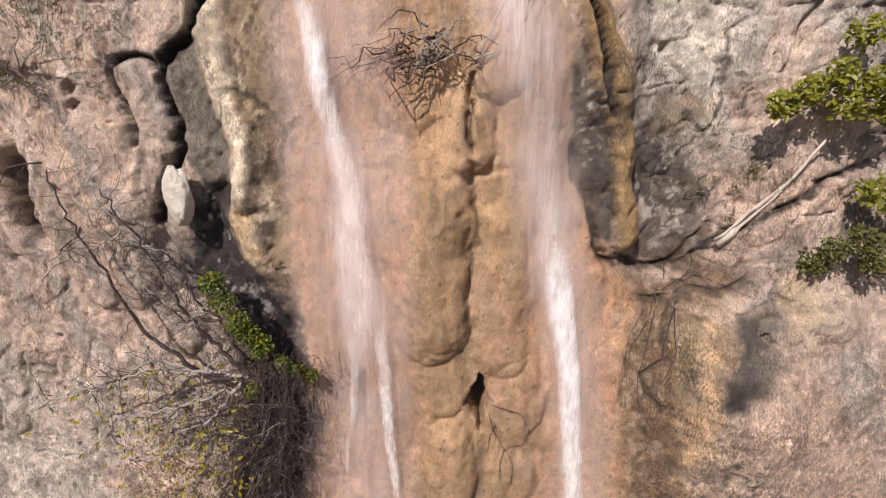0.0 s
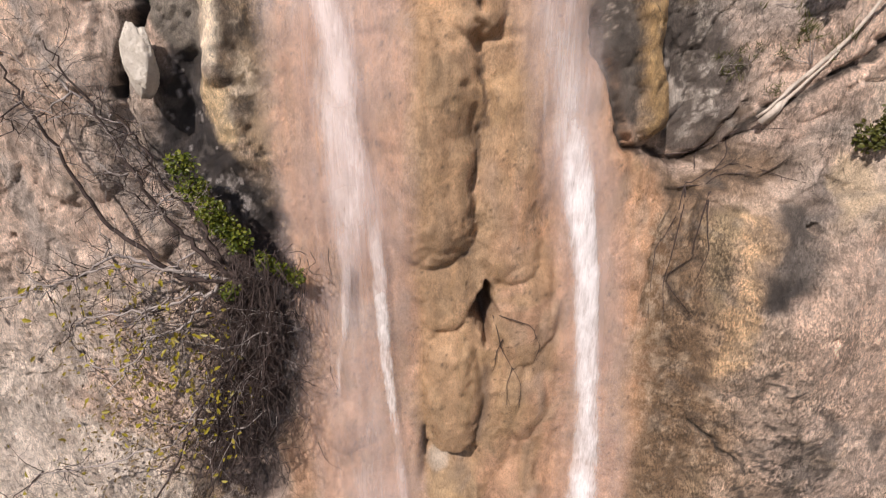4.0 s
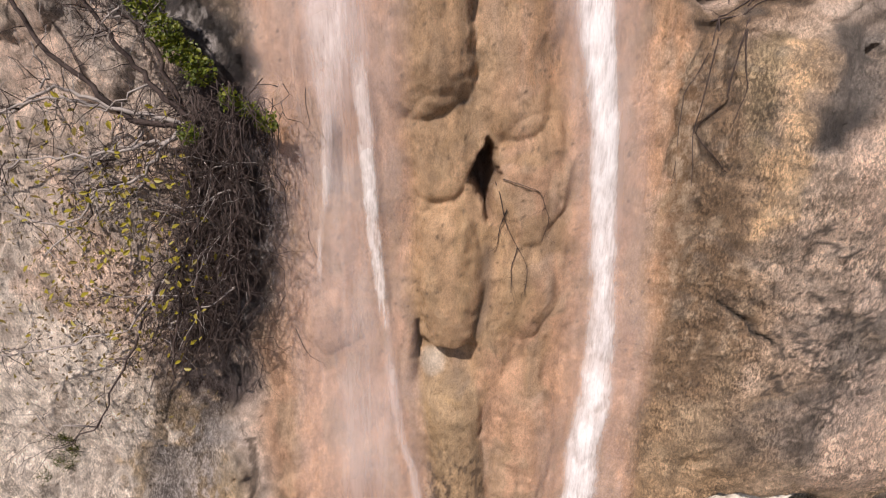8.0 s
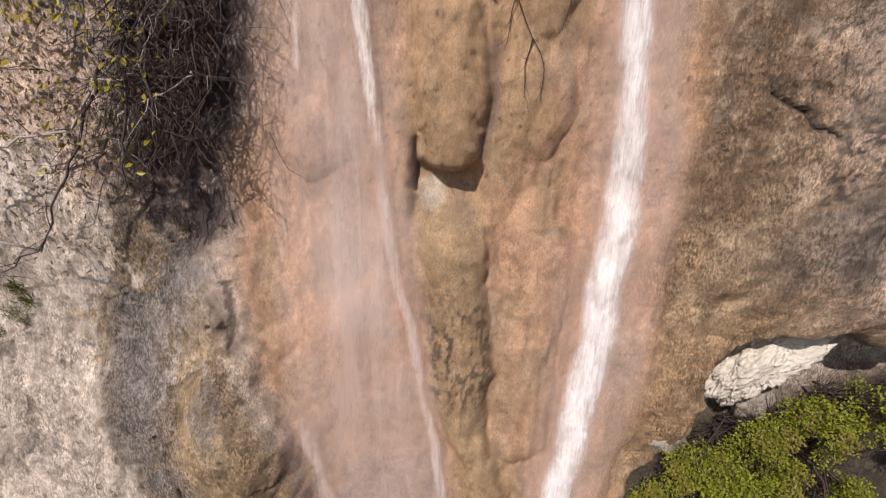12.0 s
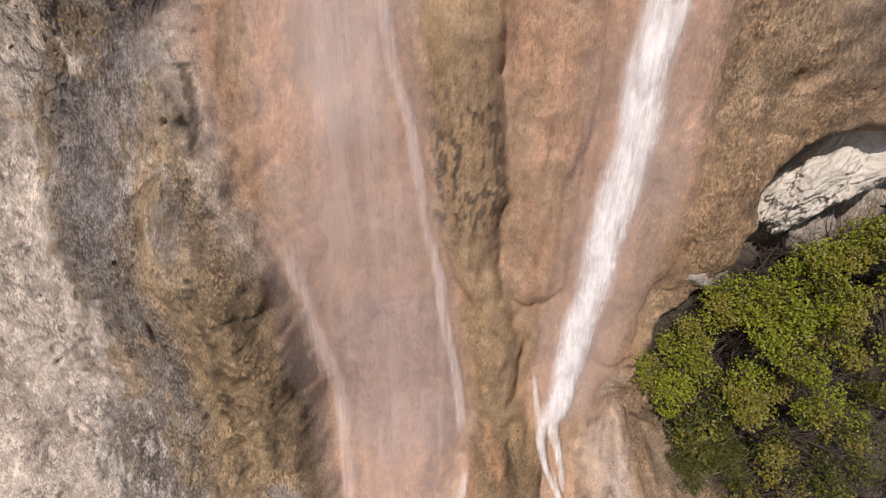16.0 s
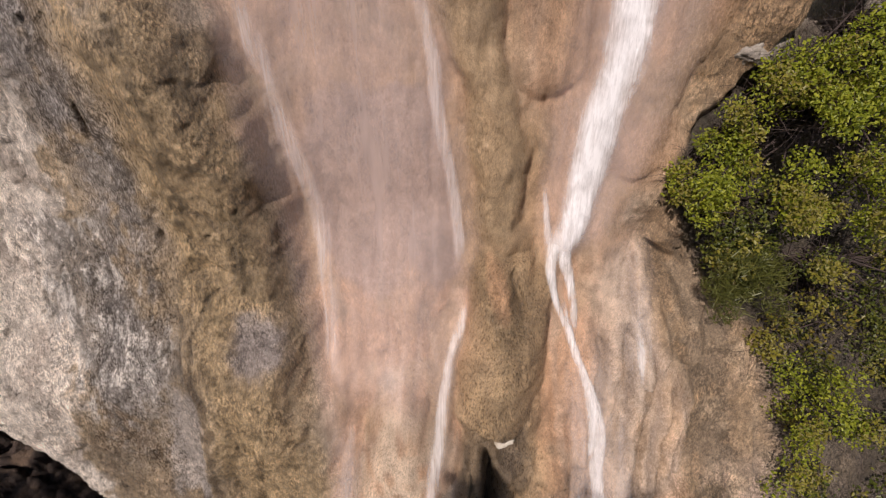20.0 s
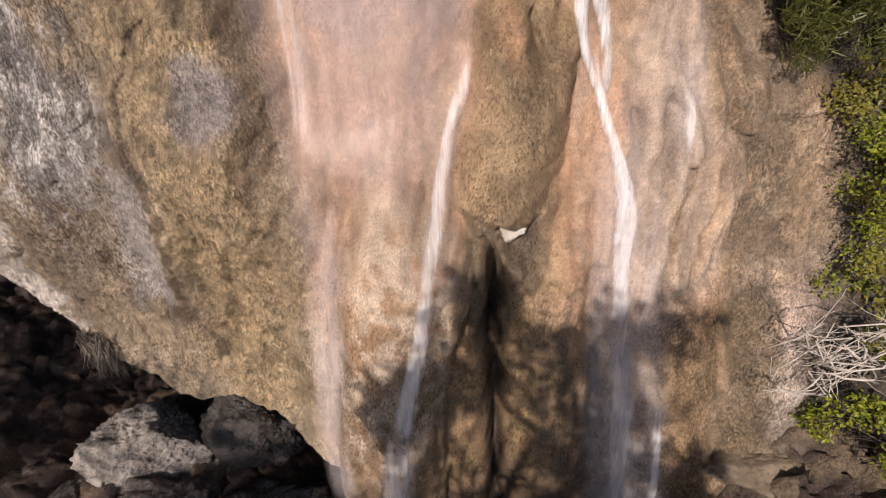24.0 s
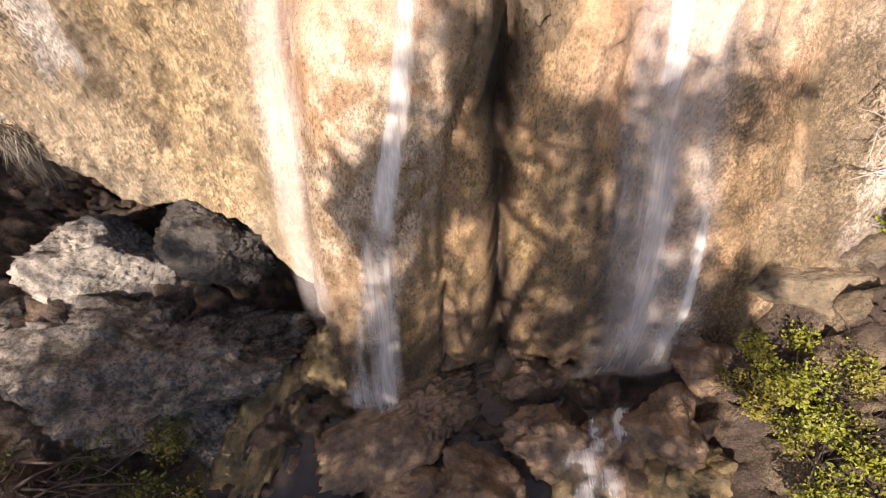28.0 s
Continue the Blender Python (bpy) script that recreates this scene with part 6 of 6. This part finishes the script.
thicket((5.0, 6.8, 6.4), "shaded dark green bush", spots_in(3.9, 7.4, 5.9, 6.8, 5.2, 7.2, 34, lambda x, y, z: x > edge_x(z) + .3), 6500, .052, DEEP_LEAF)
thicket((4.6, 7.4, 9.2), "loose green bush against white rock", spots_in(3.5, 5.6, 6.4, 6.9, 8.8, 10.2, 18, lambda x, y, z: edge_x(z) - .1 < x < edge_x(z) + .5), 2800, .048, GREEN_LEAF)
thicket((3.6, 7.2, 8.2), "low green bush rooted along the rock edge", spots_in(2.9, 4.3, 6.6, 7.0, 7.3, 9.5, 34, lambda x, y, z: edge_x(z) + .02 < x < edge_x(z) + .7), 5200, .048, GREEN_LEAF, radius=.26)
s = empty("bush", "feathery soft green bush", "bush", (3.6, 6.8, 6.4), "thicket")
cs = spots_in(3.3, 4.3, 6.0, 6.4, 6.2, 7.0, 16, lambda x, y, z: x > edge_x(z))
part("needles", blades(puffs(cs, 3200, .2), .16, .006, (0, -.4, .6)), MOSS_GREEN, s)
for c in cs:
    part("branch", tubes([bent((3.7, 6.7, 6.3), c, .014, .005)], 4), DARK_BARK, s)
thicket((4.4, 6.4, 5.6), "yellowing bush with golden leaves", spots_in(4.0, 5.0, 5.8, 6.3, 5.2, 6.3, 12, lambda x, y, z: True), 1100, .06, GOLD_LEAF)
thicket((5.6, 6.6, 5.2), "dark evergreen bush in a shaded corner", spots_in(4.3, 7.6, 5.6, 6.5, 4.4, 6.4, 34, lambda x, y, z: x > edge_x(z) + .4), 4500, .052, DEEP_LEAF)
thicket((5.4, 6.2, 4.4), "green bush with mixed twigs", spots_in(4.4, 7.2, 4.9, 5.9, 3.6, 5.6, 30, lambda x, y, z: x > 4.3 + .15 * (5.6 - z)), 4000, .05, DEEP_LEAF)
thicket((5.2, 5.9, 4.6), "olive green bush hanging beside the falls", spots_in(4.25, 5.3, 4.9, 5.7, 3.7, 6.3, 26, lambda x, y, z: x > 4.2 + .12 * (6 - z)), 4500, .05, GREEN_LEAF)
thicket((5.6, 5.4, 3.0), "green bank bush over dark soil", spots_in(4.7, 7.0, 4.2, 5.2, 2.6, 4.2, 22, lambda x, y, z: True), 2400, .07, DEEP_LEAF)
s = empty("dead_bush", "bleached bare twiggy dead bush", "bush", (5.2, 4.6, 3.2))
b = [bent((5.2, 4.5, 3.1), (RNG.uniform(3.5, 4.4), RNG.uniform(3.9, 4.3), RNG.uniform(3.2, 4.5)), .018, .004, .2, 14, RNG.uniform(-.4, .1)) for _ in range(16)]
for k in b:
    part("branch", tubes([k], 6), PALE_WOOD, s)
tagged(part("twig_tangle", tubes(sum((twigs(k, 8, .5, .006, 0, .7) for k in b), []), 3), PALE_WOOD, s), kind="stuff")
thicket((4.0, 2.6, 1.6), "leafy green and yellow bush on the bank", spots_in(3.2, 4.5, 1.5, 3.1, 1.5, 2.1, 34, lambda x, y, z: True), 7500, .045, LIME_LEAF, 22, DARK_BARK, radius=.24)
thicket((3.4, 2.7, 1.3), "golden moss-like bush at the water's edge", spots_in(3.1, 3.6, 2.4, 2.85, 1.25, 1.6, 8, lambda x, y, z: True), 1000, .045, GOLD_LEAF, radius=.2)
thicket((5.2, 3.4, 2.9), "green bush on the stony bank", spots_in(4.4, 5.8, 2.6, 4.0, 2.6, 3.3, 18, lambda x, y, z: True), 2400, .06, GREEN_LEAF)
thicket((4.6, 1.4, 1.6), "dry twiggy bank bush", spots_in(3.1, 4.8, .5, 1.7, 1.2, 2.2, 22, lambda x, y, z: True), 3600, .045, LIME_LEAF, 20, DARK_BARK)
thicket((-4.6, 1.6, .9), "dark shaded bush among stones", spots_in(-5.6, -2.6, 1.0, 2.3, .7, 1.2, 22, lambda x, y, z: True), 1900, .06, DEEP_LEAF)

# ---- stones in the recess and at the foot ----
boulder("white_rock_slab", (4.84, 7.3, 10.66), (1.05, .5, .52), WHITE_ROCK, "white dry limestone slab leaning under the overhang", 25, .5, 0, tilt=-44)
boulder("grey_rock", (4.95, 7.35, 9.72), (.32, .3, .36), PALE_ROCK, "grey weathered limestone lump above the bushes", 6, .3, 30)
boulder("white_rock_slab", (6.9, 7.4, 11.4), (.9, .5, .6), PALE_ROCK, "grey and white limestone block under the overhang", 7, .3)
boulder("grey_rock", (3.6, 7.15, 9.15), (.3, .25, .18), PALE_ROCK, "grey lichen-covered rock edge over the bushes", 9, .35)
boulder("boulder", (-4.6, 4.35, .88), (.92, .64, .6), PALE_ROCK, "large pale boulder in front of a dark cave", 12, .34, 15, "boulder", tilt=12)
boulder("boulder", (-2.78, 4.5, 1.32), (.74, .6, .72), DARK_ROCK, "dark wet boulder beneath the cliff lip", 14, .35, 0, "boulder")
boulder("boulder", (-3.8, 3.2, .2), (2.0, 1.15, .98), MOTTLED_ROCK, "broad mottled rock mass half in shade", 16, .6, 0, "boulder")
boulder("boulder", (-6.0, 3.3, .5), (1.1, .9, .8), MOTTLED_ROCK, "pale rough boulder by the cave", 18, .32, 40, "boulder")
OCHRE_ROCK = rock_material("ochre_rock", (.07, .052, .03), (.27, .19, .085), 3.2, .5)
boulder("mossy_rock", (-2.1, 2.6, -.1), (.5, 1.25, .62), OCHRE_ROCK, "ochre moss-stained rock ridge by the plunge pool", 20, .55, -12)
k = 0
for x, y, sx, sy, sz in ((-.45, 2.6, .85, .5, .42), (.35, 2.75, .7, .4, .3), (-.95, 3.2, .5, .35, .35), (-1.35, 3.3, .45, .4, .4), (1.35, 2.3, .5, .36, .34), (2.0, 2.1, .5, .4, .4), (2.6, 2.3, .4, .4, .4),
                         (1.75, 1.7, .4, .3, .3), (.6, 1.7, .5, .4, .35), (-.4, 1.6, .55, .4, .35), (-1.2, 2.2, .4, .35, .3), (2.9, 1.8, .4, .4, .4), (3.15, 3.1, .4, .35, .45), (-1.5, 1.5, .5, .4, .3), (1.2, 3.0, .35, .3, .25)):
    k += 1
    boulder("stream_rock", (x, y, float(ground_z(np.array([x]), np.array([y]))[0]) + sz * .02), (sx * 1.15, sy * 1.15, sz), RED_ROCK if k % 4 else OCHRE_ROCK, "dark reddish wet stone at the foot of the falls", 30 + k, .55, 37 * k, group="stream rocks")
boulder("bank_rock", (4.3, 3.75, 1.75), (.8, .5, .45), rock_material("bank_stone", (.13, .095, .06), (.28, .21, .14), 4), "tan fractured rock on the stony bank", 60, .3)
pool = new("plunge_pool", mesh_of([(-2.6, .4, .06), (-.2, .2, .06), (2.7, .6, .06), (2.9, 2.6, .06), (1.0, 3.5, .06), (-1.2, 3.7, .06), (-2.4, 3.6, .06), (-2.9, 2.0, .06)], [tuple(range(8))]))
pm, pt, pn, pl, pb = nodes_of("pool_water")
pb.inputs["Base Color"].default_value = (.028, .02, .016, 1)
pb.inputs["Roughness"].default_value = .22
relief(pt, pb, noise_node(pt, 9, 4), .4, .03)
pool.data.materials.append(pm)
sv, su = np.meshgrid(np.linspace(2.75, .3, 50), np.linspace(-1, 1, 9), indexing="ij")
sx = 2.3 - .3 * (3.3 - sv) + su * (.42 + .12 * np.sin(sv * 4)) + .08 * np.sin(sv * 3)
sz = np.maximum.reduce([ground_z(sx, sv + d) for d in (-.15, 0, .15)]) * .35 + .52 + .05 * fbm(sx, sv, .3, 2, 250)
stream = sheet("stream_water", sx, sv, sz, RUN, uv=np.stack([sx, sv], -1), body=np.clip((.55 - .7 * su * su) * ss(0, .5, 2.75 - sv) + 1.3 * fbm(sx, sv * .5, .2, 3, 251), 0, 1) * ss(0, .3, 2.75 - sv) * ss(1, .7, np.abs(su)))
tagged(stream, "white water rushing between stones at the foot", "stream")
tagged(pool, "shallow dark plunge pool among stones", "pool", kind="structure")

# ---- unseen trees, crowns set to shade the foot ----
def tree(at, crown, n, r, size, label):
    s = empty("tree", label, "tree", at, "trees")
    c = np.array(crown)
    mid = c.mean(axis=0)
    trunk = bent(at, mid, .2, .06, .03, 9)
    part("trunk", tubes([trunk], 8), GREY_BARK, s)
    for p in c[::2]:
        part("limb", tubes([bent(trunk[int(RNG.integers(4, 9))][0], p, .045, .012, .1, 7)], 5), GREY_BARK, s)
    pts, shoots = [], []
    per = 26
    for p in c:
        for _ in range(per):
            a = p + RNG.normal(0, r * .45, 3)
            e = a + RNG.normal(0, 1, 3) * (r * .55, r * .55, r * .4)
            if RNG.random() < .35:
                shoots.append(bent(p, e, .008, .003, .1, 4))
            t = RNG.random((max(3, n // (per * len(c))), 1))
            pts.append(a * (1 - t) + e * t + RNG.normal(0, .035, (len(t), 3)))
    tagged(part("twig_tangle", tubes(shoots, 3), DARK_BARK, s), kind="stuff")
    part("crown", leaves(np.concatenate(pts), size, facing=(0, 0, .4), spread=1, narrow=.5), DEEP_LEAF, s)


SUNWAY = np.array((math.sin(sa) * math.cos(se), -math.cos(sa) * math.cos(se), math.sin(se)))


def towards_sun(x, z, d):
    return np.array((x, float(cliff_y(np.array([x]), np.array([z]), False)[0]), z)) + SUNWAY * d


# each clump is set sunward of a spot that has to be shaded
crown = [towards_sun(x, z, RNG.uniform(11.5, 13.5)) for x, z in ((-.62, 2.95), (-.4, 3.1), (-.25, 2.85), (-.65, 2.65), (-.45, 2.7), (-.1, 2.6), (.0, 3.0), (.55, 3.6), (.75, 3.3), (1.62, 2.95), (-.55, 2.5), (-.3, 2.0), (.35, 3.2), (.75, 3.35), (1.05, 3.1), (.2, 2.7), (.6, 2.4), (1.1, 2.4), (2.2, 3.2), (2.6, 3.35),
         (2.95, 3.4), (2.4, 2.8), (2.1, 2.4), (1.7, 2.2), (1.3, 1.7), (2.2, 1.7), (2.7, 1.8), (2.9, 1.3), (2.2, .9), (-.6, 1.65), (-.7, 1.0), (-.75, .45), (-.45, 1.1), (2.3, 2.0), (2.55, 2.2), (2.1, 2.75), (2.5, 1.45), (2.4, 1.1), (2.7, .9), (3.15, 1.6), (3.2, 1.2), (2.0, 1.3), (1.7, 1.3), (2.6, .4), (3.3, 1.9), (1.5, .9), (-.7, 1.3), (-.4, .8), (3.0, .9), (2.3, .3))]
tree((-4.0, -4.6, -.3), crown, 26000, .36, .085, "broad leafy tree at the streamside opposite the cliff")
crown = [np.array((x, y, .3)) + SUNWAY * RNG.uniform(12, 14.5) for x in np.arange(-6.5, 2.8, .62) for y in (.2, .9, 1.6, 2.3, 2.9) if not (x < -3.3 and y > 2.1) and not (x > 1.1 and y < 2.1)]
# the last four clumps stand in for the lip's shadow on the pale boulder
crown += [np.array(p) + SUNWAY * RNG.uniform(12, 14.5) for p in ((-3.9, 3.4, .9), (-3.4, 3.5, .9), (-2.9, 3.6, .9), (-2.6, 3.3, .7), (-2.3, 3.5, .6), (-3.3, 4.1, 1.0), (-2.8, 4.1, 1.0), (-2.4, 4.0, .9), (-3.0, 4.5, 1.1), (-1.9, 3.6, .7), (-1.5, 3.6, .6), (-1.2, 3.6, .8), (-.9, 3.4, .6), (-3.9, 3.0, .8), (-3.5, 3.1, .8), (-3.0, 3.0, .8), (-3.6, 2.6, .7), (-3.1, 2.5, .7), (-4.8, 2.4, .7), (-4.2, 2.7, .8), (-5.4, 4.85, 1.95), (-4.95, 4.8, 1.95), (-4.5, 4.75, 1.9), (-4.1, 4.6, 1.7))]
# clumps added to block the sun from the cave floor
crown += [np.array((x, y, .9)) + SUNWAY * RNG.uniform(12, 14.5) for x in np.arange(-8.2, -5.5, .6) for y in (4.7, 5.4, 6.1, 6.8)]
tree((-6.5, -6.8, -.3), crown, 36000, .5, .11, "unseen leafy tree added to shade the foot and the cave")

DEAD_MOSS = leaf_material("dead_moss", (.13, .105, .08), (.22, .18, .14), (.31, .26, .19), .2)
s = empty("hanging_tuft", "shaggy grey-brown dead moss hanging from the cave lip", "moss", (-5.0, 5.1, 2.3))
c = on_cliff(RNG.uniform(-5.3, -4.75, 30), RNG.uniform(2.28, 2.42, 30), .02)
tagged(part("moss_beard", blades(c[RNG.integers(0, 30, 1800)] + RNG.normal(0, .06, (1800, 3)), .6, .006, (0, -.05, -1), .2), DEAD_MOSS, s), kind="stuff")
thicket((5.9, 7.2, 10.0), "small green bush at the foot of the white slab", spots_in(5.2, 7.2, 6.4, 6.9, 9.7, 10.7, 20, lambda x, y, z: z < 10.3 + .25 * (x - 5.2)), 4200, .048, GREEN_LEAF)
